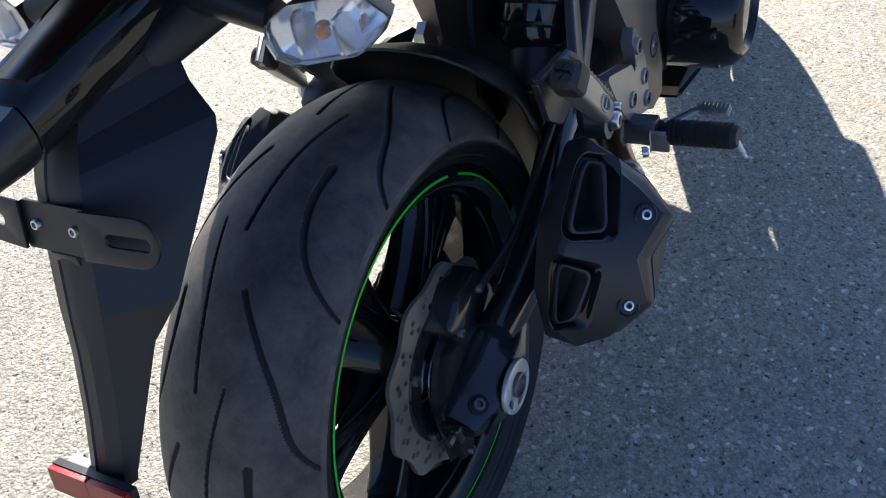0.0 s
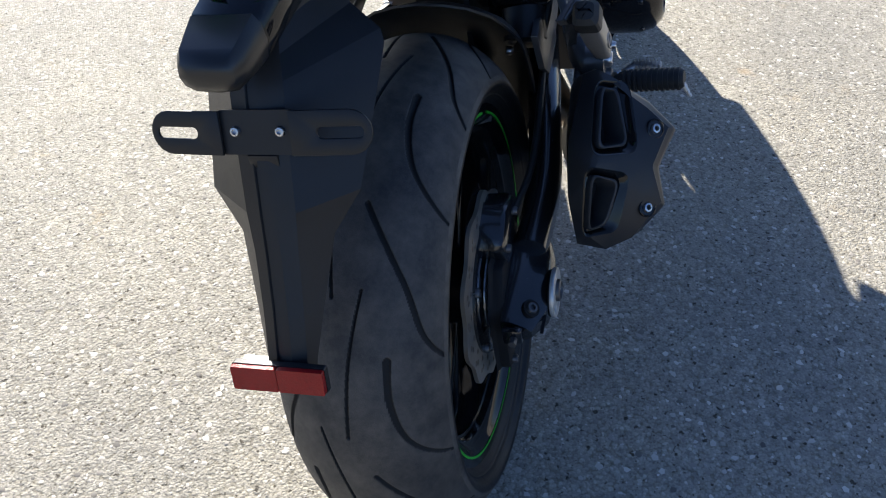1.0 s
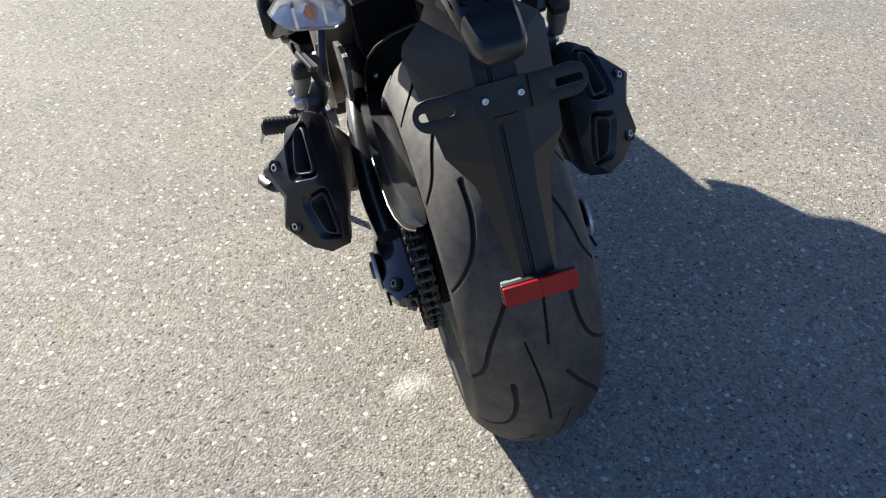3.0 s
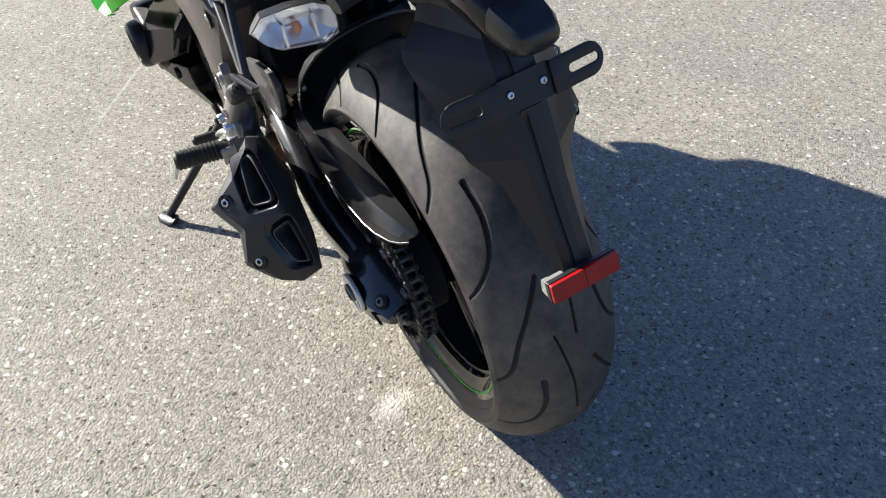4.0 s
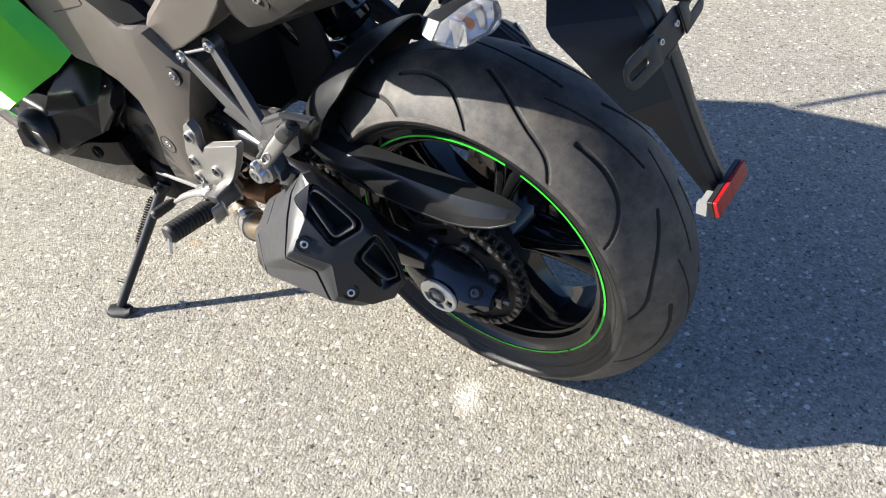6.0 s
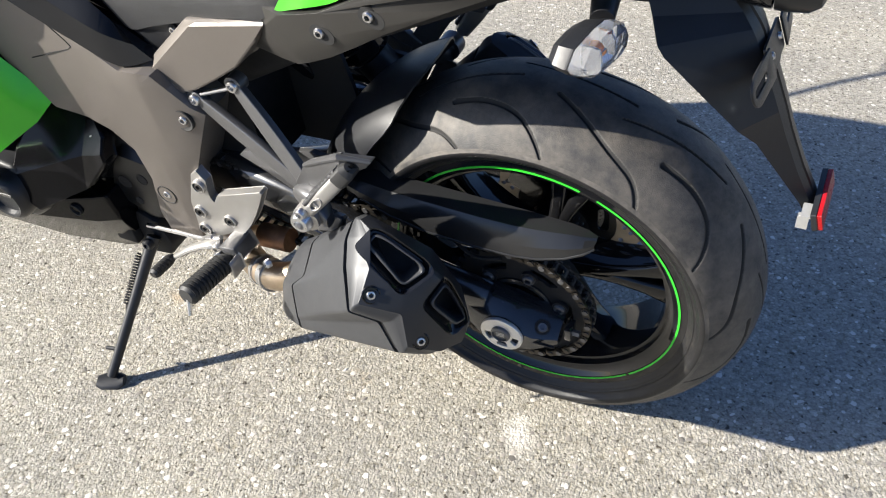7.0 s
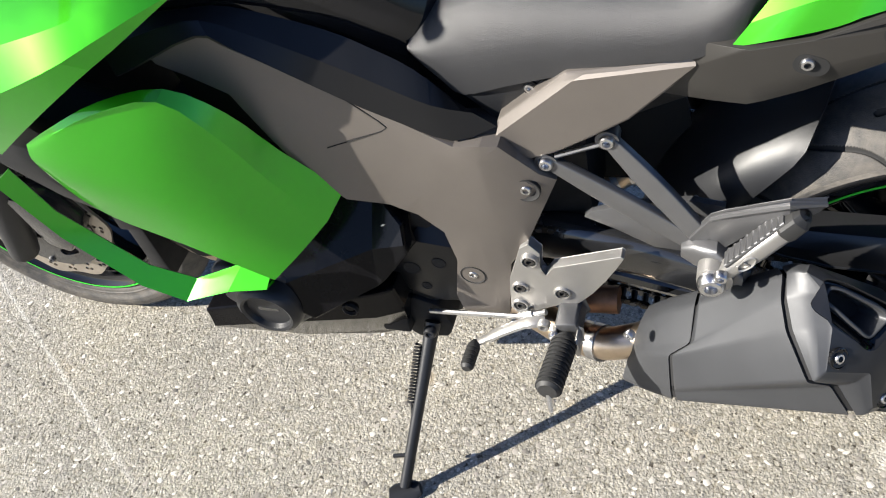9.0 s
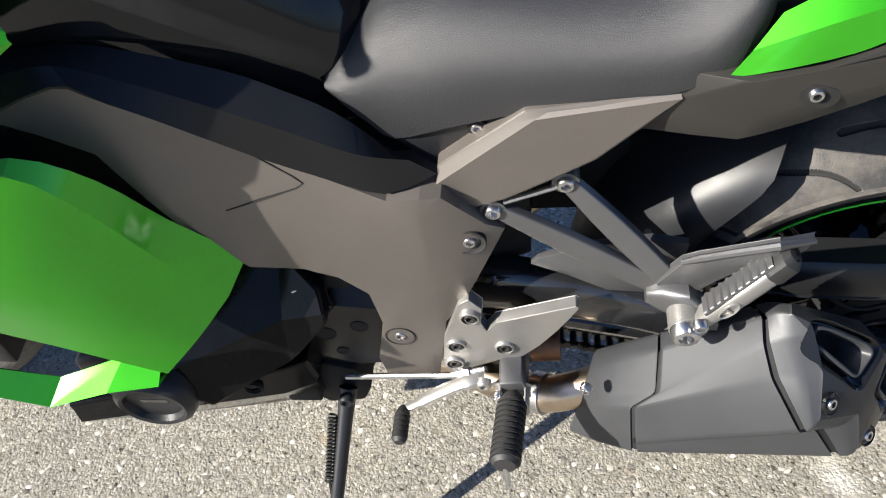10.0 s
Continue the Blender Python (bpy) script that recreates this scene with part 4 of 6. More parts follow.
# ---- frame, covers ----
def side_frame(s):
    outline = [(0.936, 0.712), (0.833, 0.763), (0.789, 0.747), (0.684, 0.685), (0.624, 0.652), (0.562, 0.622), (0.530, 0.624), (0.510, 0.622), (0.488, 0.594), (0.470, 0.570), (0.452, 0.556), (0.468, 0.520), (0.499, 0.448), (0.523, 0.411), (0.540, 0.300), (0.560, 0.288), (0.605, 0.290), (0.612, 0.335), (0.596, 0.413), (0.602, 0.470), (0.631, 0.503), (0.665, 0.519), (0.726, 0.522), (0.764, 0.556), (0.802, 0.613), (0.839, 0.672)]
    # the spar flares outwards towards the steering head

    def bend(u, a, b):
        """Zero up to a, of slope one past b, rounded between."""
        return 0.0 if u < a else (u - a) ** 2 / (2 * (b - a)) if u < b else u - (a + b) / 2

    def flare(x):
        return 0.18 * bend(x, 0.56, 0.72)

    def spread(x, z):
        e = flare(x) / 1.135
        return x - 0.75 * e, z + 0.9 * e
    outline = [spread(*p) for p in outline]
    ridge = (0.655, 0.515, 0.505, 0.625)
    low_ridge = (0.62, 0.47, 0.47, 0.50)

    def warp(x, z):
        b = beyond(x, z, *ridge)
        return 0.002 + (-0.02 * min(b, 0.1) if b > 0 else 0.07 * b) - 0.22 * max(0, 0.535 - x) - 0.12 * max(0, 0.475 - x) + flare(x) - 0.12 * bend(z, 0.60, 0.68)
    fr = part("frame_spar", creased(outline, 0.10, 0.166, s, [ridge, low_ridge, (0.53, 0.2, 0.53, 0.9)] + [(x, 0.2, x, 0.9) for x in (0.56, 0.60, 0.64, 0.68, 0.72, 0.78)] + [(0.3, z, 1.0, z) for z in (0.60, 0.64, 0.68)], warp), BRONZE, BIKE, "bronze-grey cast frame spar", bevel=0.005, sharp=24)
    trim = [(0.930, 0.713), (0.833, 0.761), (0.789, 0.745), (0.710, 0.692), (0.648, 0.650), (0.641, 0.643), (0.648, 0.638), (0.731, 0.607), (0.772, 0.590), (0.801, 0.618), (0.838, 0.676), (0.925, 0.705)]
    trim = [spread(*p) for p in trim]
    part("frame_trim", creased(trim, 0.150, 0.1660, s, [(x, 0.2, x, 0.9) for x in (0.68, 0.72, 0.78)] + [(0.3, z, 1.0, z) for z in (0.60, 0.64, 0.68)], lambda x, z: warp(x, z) + 0.0005), BRONZE, fr, "bronze-grey trim panel with a fine seam")
    seam = [spread(*p) for p in ((0.728, 0.6062), (0.648, 0.6368), (0.6395, 0.643), (0.648, 0.6515), (0.71, 0.6935), (0.789, 0.7465), (0.833, 0.7625))]
    part("trim_seam", tube([V(x, s * (0.1660 + warp(x, z)), z) for x, z in seam], 0.0007, 6), MATT, fr)
    for x, z in ((0.488, 0.546), (0.579, 0.384)):
        y = 0.166 + warp(x, z)
        # recess ring coloured near-black, as its shade would make it
        part("bolt_recess", revolve([(0.0180, s * (y - 0.004)), (0.0180, s * (y + 0.0010)), (0.0168, s * (y + 0.0014)), (0.0150, s * (y - 0.0005)), (0.012, s * (y - 0.0012))], (x, 0, z), 26), SHADE_DARK, fr)
        bolt(fr, (x, s * (y - 0.003), z), (0, s, 0), 0.0074)
    # dark liner between the spar and the green panel
    part("inner_liner", plate([(0.94, 0.735), (0.84, 0.775), (0.78, 0.70), (0.74, 0.60), (0.66, 0.535), (0.70, 0.52), (0.80, 0.56), (0.92, 0.66)], 0.08, 0.120, s), MATT, fr)
    # upper cover between the spar and the tank
    low = [(0.97, 0.150, 0.700), (0.936, 0.155, 0.717), (0.833, 0.160, 0.767), (0.789, 0.163, 0.751), (0.684, 0.164, 0.689), (0.624, 0.163, 0.656), (0.562, 0.160, 0.626), (0.513, 0.142, 0.634)]
    top = [(0.98, 0.140, 0.778), (0.94, 0.140, 0.783), (0.85, 0.140, 0.793), (0.79, 0.140, 0.795), (0.69, 0.138, 0.764), (0.641, 0.136, 0.737), (0.600, 0.134, 0.708), (0.562, 0.130, 0.662)]

    def widen(row, k):
        out = []
        for x, y, z in row:
            e = k * flare(x) / 1.135
            out.append((x - 0.75 * e, y + e, z + 0.9 * e))
        return out
    low = widen(low, 1.0)
    mid_ = [tuple((p + q) / 2 + e for p, q, e in zip(u, v, (0.0, 0.007, 0.006))) for u, v in zip(low, top)]
    part("frame_cover", skin([smooth(low, 3), smooth(mid_, 3), smooth(top, 3)], 0.004, s), COVER, fr, "satin black cover beside the tank", sharp=24)
    # side cover below the seat, with a broad chamfer along its upper edges
    cov = [(0.513, 0.640), (0.429, 0.711), (0.371, 0.720), (0.293, 0.736), (0.319, 0.701), (0.365, 0.653), (0.409, 0.624), (0.449, 0.600), (0.480, 0.586), (0.502, 0.597), (0.516, 0.614)]
    la, lb = (0.505, 0.632, 0.424, 0.702), (0.428, 0.7035, 0.285, 0.731)
    part("side_cover", creased(cov, 0.10, 0.146, s, [la, lb], lambda x, z: -0.42 * max(0, -beyond(x, z, *la), -beyond(x, z, *lb)) - 0.04 * max(0, x - 0.45)), BRONZE, BIKE, "bronze-grey side cover below the seat", bevel=0.003, sharp=12)
    tri = part("seat_base_cover", plate([(0.558, 0.664), (0.517, 0.622), (0.472, 0.656), (0.434, 0.696), (0.445, 0.712), (0.50, 0.70)], 0.08, 0.121, s), SATIN, BIKE, "small black cover under the seat nose", bevel=0.004)
    bolt(tri, (0.474, s * 0.123, 0.676), (0, s, 0), 0.0062, washer=0.009)
    # subframe cover
    sb_o = [(0.362, 0.664), (0.300, 0.738), (0.288, 0.757), (0.259, 0.762), (0.199, 0.775), (0.145, 0.800), (0.09, 0.818), (0.03, 0.830), (-0.10, 0.862), (-0.12, 0.852), (-0.04, 0.831), (0.03, 0.806), (0.070, 0.786), (0.121, 0.759), (0.160, 0.735), (0.200, 0.712), (0.235, 0.697), (0.285, 0.682)]
    fold = (0.32, 0.700, 0.06, 0.790)
    w = lambda x, z: -0.50 * max(0, x - 0.25) - 0.25 * max(0, 0.03 - x) - 0.30 * max(0, beyond(x, z, *fold))
    sb = part("subframe_cover", creased(sb_o, 0.140, 0.170, s, [fold, (0.25, 0.0, 0.25, 1.0)], w), DARKBRONZE, BIKE, "dark grey tail side cover", bevel=0.006, sharp=42)
    for x, z in ((0.200, 0.749), (0.131, 0.781)):
        slot = [(x - 0.002 + 0.94 * a - 0.34 * c, z - 0.001 + 0.34 * a + 0.94 * c) for a, c in rounded(0.032, 0.021, 0.0102, 6)]
        # the slot's shade is painted as a flat near-black plate
        part("bolt_recess", plate(slot, 0.160, 0.1704, s), SHADE_DARK, sb)
        bolt(sb, (x + 0.001, s * 0.1695, z + 0.001), (0, s, 0), 0.0066)
    # green tail cowl
    lowg = [(0.268, 0.158, 0.758), (0.231, 0.166, 0.772), (0.182, 0.167, 0.787), (0.146, 0.166, 0.803), (0.028, 0.157, 0.834), (-0.102, 0.127, 0.868), (-0.212, 0.077, 0.877)]
    midg = [(0.252, 0.154, 0.782), (0.205, 0.157, 0.805), (0.16, 0.156, 0.822), (0.128, 0.152, 0.834), (0.018, 0.137, 0.874), (-0.112, 0.104, 0.898), (-0.222, 0.058, 0.895)]
    topg = [(0.232, 0.140, 0.806), (0.18, 0.134, 0.834), (0.14, 0.130, 0.850), (0.108, 0.124, 0.864), (0.008, 0.107, 0.894), (-0.122, 0.072, 0.910), (-0.232, 0.032, 0.902)]
    part("tail_cowl", skin([smooth(lowg, 3), smooth(midg, 3), smooth(topg, 3)], 0.004, s), GREEN, BIKE, "metallic green tail cowl", sharp=20)


fixed(side_frame, 1)
fixed(side_frame, -1)

part("frame_core", body([(0.45, 0, 0.52, 0.095, 0.10), (0.55, 0, 0.50, 0.10, 0.14), (0.75, 0, 0.60, 0.115, 0.13), (0.95, 0, 0.68, 0.12, 0.10)], 4), MATT, BIKE)
part("subframe", body([(0.50, 0, 0.60, 0.085, 0.06), (0.35, 0, 0.68, 0.10, 0.055), (0.10, 0, 0.79, 0.12, 0.04), (-0.08, 0, 0.85, 0.09, 0.03)], 4), MATT, BIKE)

# seat, pillion seat, tank
DATUM["on"] = False
stations = [(0.610, 0.717, 0.724, 0.118), (0.596, 0.703, 0.738, 0.124), (0.575, 0.683, 0.758, 0.128), (0.552, 0.664, 0.776, 0.131), (0.50, 0.681, 0.789, 0.136), (0.44, 0.700, 0.795, 0.141), (0.36, 0.723, 0.799, 0.149), (0.30, 0.737, 0.812, 0.157), (0.266, 0.757, 0.838, 0.158), (0.246, 0.780, 0.858, 0.150), (0.236, 0.800, 0.862, 0.138)]
rows = []
for x, zlow, ztop, hw in stations:
    k = []
    n = 18
    for i in range(n + 1):
        u = math.pi * i / n
        c, q = math.cos(u), math.sin(u)
        k.append(V(x, math.copysign(abs(c) ** 0.60, c) * hw * (1 - 0.05 * (1 - q)), zlow + (ztop - zlow) * q ** 0.8))
    k += [V(x, -hw * 0.85, zlow - 0.005), V(x, hw * 0.85, zlow - 0.005)]
    rows.append(k)
part("seat", loft(list(zip(*[smooth(r, 3) for r in zip(*rows)]))), VINYL, BIKE, "grey-black grained vinyl rider seat", sharp=60)
DATUM["on"] = True
rows = []
for x, zlow, ztop, hw in ((0.25, 0.84, 0.885, 0.12), (0.20, 0.85, 0.905, 0.132), (0.05, 0.88, 0.93, 0.115), (-0.10, 0.90, 0.94, 0.08), (-0.18, 0.90, 0.93, 0.04)):
    rows.append([V(x, hw * a, (zlow + ztop) / 2 + b * (ztop - zlow) / 2) for a, b in squircle(1, 1, 20, 3)])
part("pillion_seat", loft(rows), VINYL, BIKE, "black vinyl pillion seat")
rows = []
for x, zlow, ztop, hw in ((0.575, 0.68, 0.735, 0.06), (0.60, 0.69, 0.80, 0.105), (0.66, 0.725, 0.88, 0.128), (0.74, 0.765, 0.965, 0.142), (0.84, 0.79, 1.01, 0.152), (0.94, 0.80, 1.015, 0.150), (1.02, 0.80, 0.985, 0.13)):
    k = []
    n = 18
    for i in range(n + 1):
        u = math.pi * i / n
        c, q = math.cos(u), math.sin(u)
        k.append(V(x, math.copysign(abs(c) ** 1.1, c) * 0.95 * hw, zlow - 0.02 + (ztop - zlow + 0.02) * q ** 0.95))
    rows.append(k)
rows = [[r[i] for r in rows] for i in range(len(rows[0]))]
rows = [smooth(r, 4) for r in rows]
part("fuel_tank", loft([[rows[i][j] for i in range(len(rows))] for j in range(len(rows[0]))]), GLOSS, BIKE, "gloss black fuel tank", sharp=60)


# ---- pillion footrest brackets ----
def pillion_rest(s):
    outer = [(0.322, 0.513), (0.299, 0.549), (0.284, 0.561), (0.252, 0.583), (0.221, 0.604), (0.185, 0.593), (0.192, 0.583), (0.227, 0.573), (0.252, 0.552), (0.267, 0.533), (0.284, 0.505), (0.307, 0.497)]

    def bow(x, z=0.0):
        return 0.295 * max(0.0, 0.299 - x) - 0.72 * max(0.0, 0.221 - x)
    br = part("pillion_bracket", creased(outer, 0.172, 0.182, s, [(0.221, 0.40, 0.221, 0.80), (0.299, 0.40, 0.299, 0.80)], bow), BRACKET, BIKE, "grey cast pillion footrest bracket", bevel=0.002, sharp=20)
    lip = [V(x, s * (0.181 + bow(x)), z) for x, z in ((0.299, 0.549), (0.284, 0.561), (0.252, 0.583), (0.222, 0.603), (0.186, 0.592))]
    part("bracket_rib", tube(lip, [0.003, 0.0042, 0.0042, 0.0046, 0.003], 8), BRACKET, br)
    fin = [(0.449, 0.494), (0.440, 0.503), (0.382, 0.519), (0.322, 0.527), (0.285, 0.521), (0.290, 0.470), (0.325, 0.442), (0.365, 0.446), (0.410, 0.474)]
    part("chain_fin", plate(fin, 0.134, 0.142, s, lambda x, z: -0.25 * max(0, z - 0.50)), BRACKET, BIKE, "dark bronze plate above the swingarm", bevel=0.002)
    for a, b in ((V(0.485, s * 0.144, 0.592), V(0.318, s * 0.172, 0.500)), (V(0.414, s * 0.138, 0.625), V(0.305, s * 0.176, 0.510))):
        bm = bmesh.new()
        rings = []
        for i in range(8):
            u = i / 7
            p = a.lerp(b, u)
            dd, side = (b - a).normalized(), V(0, s, 0)
            q = dd.cross(side).normalized()
            w = 0.0085 + 0.0035 * math.sin(math.pi * u) + 0.003 * u
            rings.append([p + q * k + side * j for k, j in rounded(2 * w, 0.012, 0.0022, 3)])
        part("bracket_strut", loft(rings, bm), BRACKET, br)
        part("strut_eye", cyl(a - V(0, s * 0.012, 0), a + V(0, s * 0.006, 0), 0.0135, n=24), BRACKET, br, bevel=0.002)
        bolt(br, a + V(0, s * 0.0055, 0), (0, s, 0), 0.0092)
    part("spacer_bar", tube([V(0.474, s * 0.146, 0.601), V(0.422, s * 0.142, 0.619)], 0.0035, 8), STEEL, br)
    part("bracket_boss", body([(0.330, s * 0.176, 0.490, 0.009, 0.009), (0.315, s * 0.182, 0.494, 0.012, 0.018), (0.290, s * 0.19, 0.494, 0.015, 0.022), (0.268, s * 0.2, 0.486, 0.014, 0.016), (0.260, s * 0.205, 0.482, 0.009, 0.009)], 3.2), BRACKET, br)
    # folded footrest
    a, b = (V(0.280, 0.218, 0.506), V(0.207, 0.202, 0.590)) if s > 0 else (V(0.252, -0.226, 0.513), V(0.187, -0.214, 0.601))
    wide = 1.0 if s > 0 else 1.35
    d, side = (b - a).normalized(), V(0, s, 0)
    q = side.cross(d).normalized() * s
    rings = []
    for u, w, h in ((-0.004, 0.005, 0.007), (0.006, 0.009, 0.011), (0.053, 0.0105, 0.014), (0.095, 0.0105, 0.014), (0.106, 0.0085, 0.011), (0.111, 0.004, 0.006)):
        rings.append([a + d * u + q * k + side * j for k, j in rounded(2 * w * wide, 2 * h, 0.006, 3)])
    peg = part("folding_peg", loft(rings), ALU, br, "cast aluminium folding peg", sharp=50)
    part("peg_pad", loft([[a + d * u + q * (0.0108 * wide + k) + side * j for k, j in rounded(0.006, 0.022, 0.0025, 3)] for u in (0.014, 0.098)]), BRACKET, peg)
    for i in range(9):
        p = a + d * (0.020 + 0.0088 * i) + q * (0.0118 * wide)
        part("rubber_rib", tube([p - side * 0.0105, p + side * 0.0105], 0.0028, 8), BRACKET, peg)
    part("end_cap", loft([[a + d * u + q * k + side * j for k, j in rounded(2 * w * wide, 2 * h, 0.007, 3)] for u, w, h in ((0.086, 0.0112, 0.0148), (0.090, 0.0122, 0.0160), (0.108, 0.0118, 0.0155), (0.1145, 0.0085, 0.011), (0.1165, 0.004, 0.006))]), PEG_RUBBER, peg, "black rubber end cap", sharp=22)
    oval = [a + d * (0.034 + 0.012 * math.cos(2 * math.pi * i / 20)) + q * (0.006 * wide * math.sin(2 * math.pi * i / 20)) + side * 0.0136 for i in range(21)]
    part("peg_mark", tube(oval, 0.0014, 6), ALU, peg)
    part("peg_mark", tube([a + d * 0.034 - q * 0.004 * wide + side * 0.0136, a + d * 0.034 + q * 0.004 * wide + side * 0.0136], 0.0014, 6), ALU, peg)
    dx, dz, far, big = (0.0, 0.0, 0.0, 0.0155) if s > 0 else (-0.022, 0.006, 0.006, 0.011)
    fixed(bolt, br, (0.271 + dx, s * (0.214 + far), 0.474 + dz), (0, s, 0), big, STEEL)
    part("pivot_washer", revolve([(0.020, s * (0.195 + far)), (0.020, s * (0.219 + far)), (0.012, s * (0.220 + far)), (0.012, s * (0.195 + far))], (0.290 + dx, 0, 0.487 + dz), 24), ALU if s > 0 else BRACKET, br)
    bolt(br, (0.283 + dx, s * (0.232 + far), 0.512 + dz), (0, s, 0), 0.0075 if s > 0 else 0.005)


pillion_rest(1)
pillion_rest(-1)


# ---- rider footrests ----
def rider_rest(s):
    out = [(0.495, 0.457), (0.507, 0.448), (0.519, 0.412), (0.527, 0.388), (0.534, 0.324), (0.524, 0.311), (0.496, 0.322), (0.468, 0.338), (0.438, 0.348), (0.418, 0.372), (0.399, 0.402), (0.384, 0.430), (0.375, 0.449), (0.379, 0.452), (0.415, 0.438), (0.466, 0.419), (0.477, 0.402), (0.484, 0.405), (0.481, 0.442)]
    ridge = (0.52, 0.397, 0.37, 0.452)
    st = part("step_plate", creased(out, 0.155, 0.170, s, [ridge], lambda x, z: -0.10 * max(0, beyond(x, z, *ridge[2:], *ridge[:2]))), ALU, BIKE, "bare cast aluminium step plate", bevel=0.0025, sharp=20)
    for x, z in ((0.495, 0.430), (0.514, 0.372), (0.519, 0.333), (0.458, 0.369)):
        part("bolt_boss", revolve([(0.0118, s * 0.158), (0.0118, s * 0.1720), (0.0110, s * 0.1735), (0.0092, s * 0.1740), (0.0085, s * 0.168)], (x, 0, z), 22), ALU, st)
        bolt(st, (x, s * 0.1685, z), (0, s, 0), 0.0078, DARKBRONZE)
    part("peg_hinge", plate([(0.466, 0.344), (0.436, 0.348), (0.430, 0.322), (0.438, 0.308), (0.460, 0.306)], 0.160, 0.206, s), BRACKET, st, bevel=0.004)
    for k in (-1, 1):
        part("hinge_fork", plate([(0.449 + k * 0.013, 0.338), (0.449 + k * 0.019, 0.334), (0.449 + k * 0.019, 0.306), (0.449 + k * 0.013, 0.304)], 0.200, 0.226, s), ALU, st, bevel=0.002)
    bolt(st, (0.466, s * 0.214, 0.330), (0.5, s, 0), 0.0068)
    a, b = V(0.449, s * 0.210, 0.327), (V(0.456, 0.304, 0.340) if s > 0 else V(0.437, -0.316, 0.338))
    foot = part("footpeg", tube([a, a.lerp(b, 0.1), a.lerp(b, 0.95), b], [0.010, 0.0155, 0.0160, 0.0125], 18), PEG_RUBBER, st, "ribbed rubber footpeg")
    for i in range(11):
        part("rubber_rib", tube([a.lerp(b, 0.14 + 0.076 * i), a.lerp(b, 0.14 + 0.076 * i + 0.042)], 0.0178, 18), PEG_RUBBER, foot)
    part("peg_feeler", tube([b - V(0, s * 0.004, 0.006), b + V(-0.004, s * 0.010, -0.030)], [0.0045, 0.003], 8), STEEL, foot)


fixed(rider_rest, 1)
fixed(rider_rest, -1)
DATUM["on"] = False
lever = part("shift_lever", tube(smooth([V(0.484, 0.184, 0.322), V(0.505, 0.190, 0.321), V(0.540, 0.197, 0.305), V(0.572, 0.202, 0.283), V(0.590, 0.204, 0.270)], 5), [0.011] * 6 + [0.009] * 8 + [0.0065] * 7, 10, flat=0.6), ALU, BIKE, "bare aluminium gear lever")
part("toe_peg", tube([V(0.586, 0.202, 0.274), V(0.586, 0.210, 0.276), V(0.586, 0.248, 0.281), V(0.586, 0.252, 0.281)], [0.006, 0.0090, 0.0090, 0.006], 12), PEG_RUBBER, lever)
for i in range(5):
    part("rubber_rib", tube([V(0.586, 0.213 + 0.0072 * i, 0.2765 + 0.0009 * i), V(0.586, 0.217 + 0.0072 * i, 0.277 + 0.0009 * i)], 0.0100, 12), PEG_RUBBER, lever)
part("shift_rod", tube([V(0.482, 0.180, 0.334), V(0.520, 0.178, 0.315), V(0.660, 0.168, 0.290)], 0.004, 8), STEEL, BIKE)
part("rod_joint", tube([V(0.500, 0.179, 0.326), V(0.522, 0.178, 0.314)], 0.0065, 8), STEEL, lever)
bolt(lever, (0.484, 0.193, 0.322), (0, 1, 0), 0.009, ALU)
pedal = part("brake_pedal", tube(smooth([V(0.470, -0.178, 0.300), V(0.515, -0.192, 0.288), V(0.548, -0.214, 0.286), V(0.566, -0.230, 0.288)], 5), 0.007, 10, flat=0.6), ALU, BIKE, "bare aluminium brake pedal")
part("pedal_pad", box((0.560, -0.276, 0.283), (0.582, -0.226, 0.288)), ALU, pedal, bevel=0.002)
for i in range(8):
    part("pedal_rib", box((0.559, -0.2315 - 0.0060 * i, 0.287), (0.583, -0.2285 - 0.0060 * i, 0.292)), ALU, pedal)

# ---- side stand ----
DATUM["on"] = False
top, foot = V(0.664, 0.165, 0.258), V(0.699, 0.354, 0.066)
stand = part("side_stand", tube([top, top.lerp(foot, 0.12), top.lerp(foot, 0.5), top.lerp(foot, 0.97)], [0.0125, 0.0105, 0.009, 0.0085], 14), SATIN, BIKE, "black steel side stand")
part("stand_foot", tube([foot + V(0.022, 0.010, 0.0), foot + V(0.012, 0.006, -0.004), foot + V(-0.014, -0.006, -0.004), foot + V(-0.024, -0.010, 0.0)], [0.010, 0.017, 0.017, 0.010], 14, flat=0.45, up=(0.2, 1, 0)), SATIN, stand)
part("stand_tab", tube([top.lerp(foot, 0.78), top.lerp(foot, 0.78) + V(0.026, 0.006, 0.0)], 0.0035, 8), SATIN, stand)
part("stand_spring", helix(top.lerp(foot, 0.12) + V(0.016, 0.006, 0.0), top.lerp(foot, 0.46) + V(0.012, 0.004, 0.0), 0.0052, 18, 0.0017), MATT, stand)
part("stand_mount", plate([(0.712, 0.275), (0.690, 0.304), (0.651, 0.288), (0.637, 0.240), (0.650, 0.208), (0.700, 0.200), (0.722, 0.225)], 0.10, 0.158, 1), MATT, BIKE, "black side stand bracket", bevel=0.006)
part("spring_hook", tube([top.lerp(foot, 0.46) + V(0.012, 0.004, 0.0), top.lerp(foot, 0.53) + V(0.008, 0.002, 0.0), top.lerp(foot, 0.54)], 0.002, 6), MATT, stand)
bolt(stand, (0.664, 0.182, 0.255), (0, 1, 0.1), 0.010, SATIN)
part("stand_switch", box((0.70, 0.150, 0.235), (0.745, 0.175, 0.275)), MATT, stand, bevel=0.004)


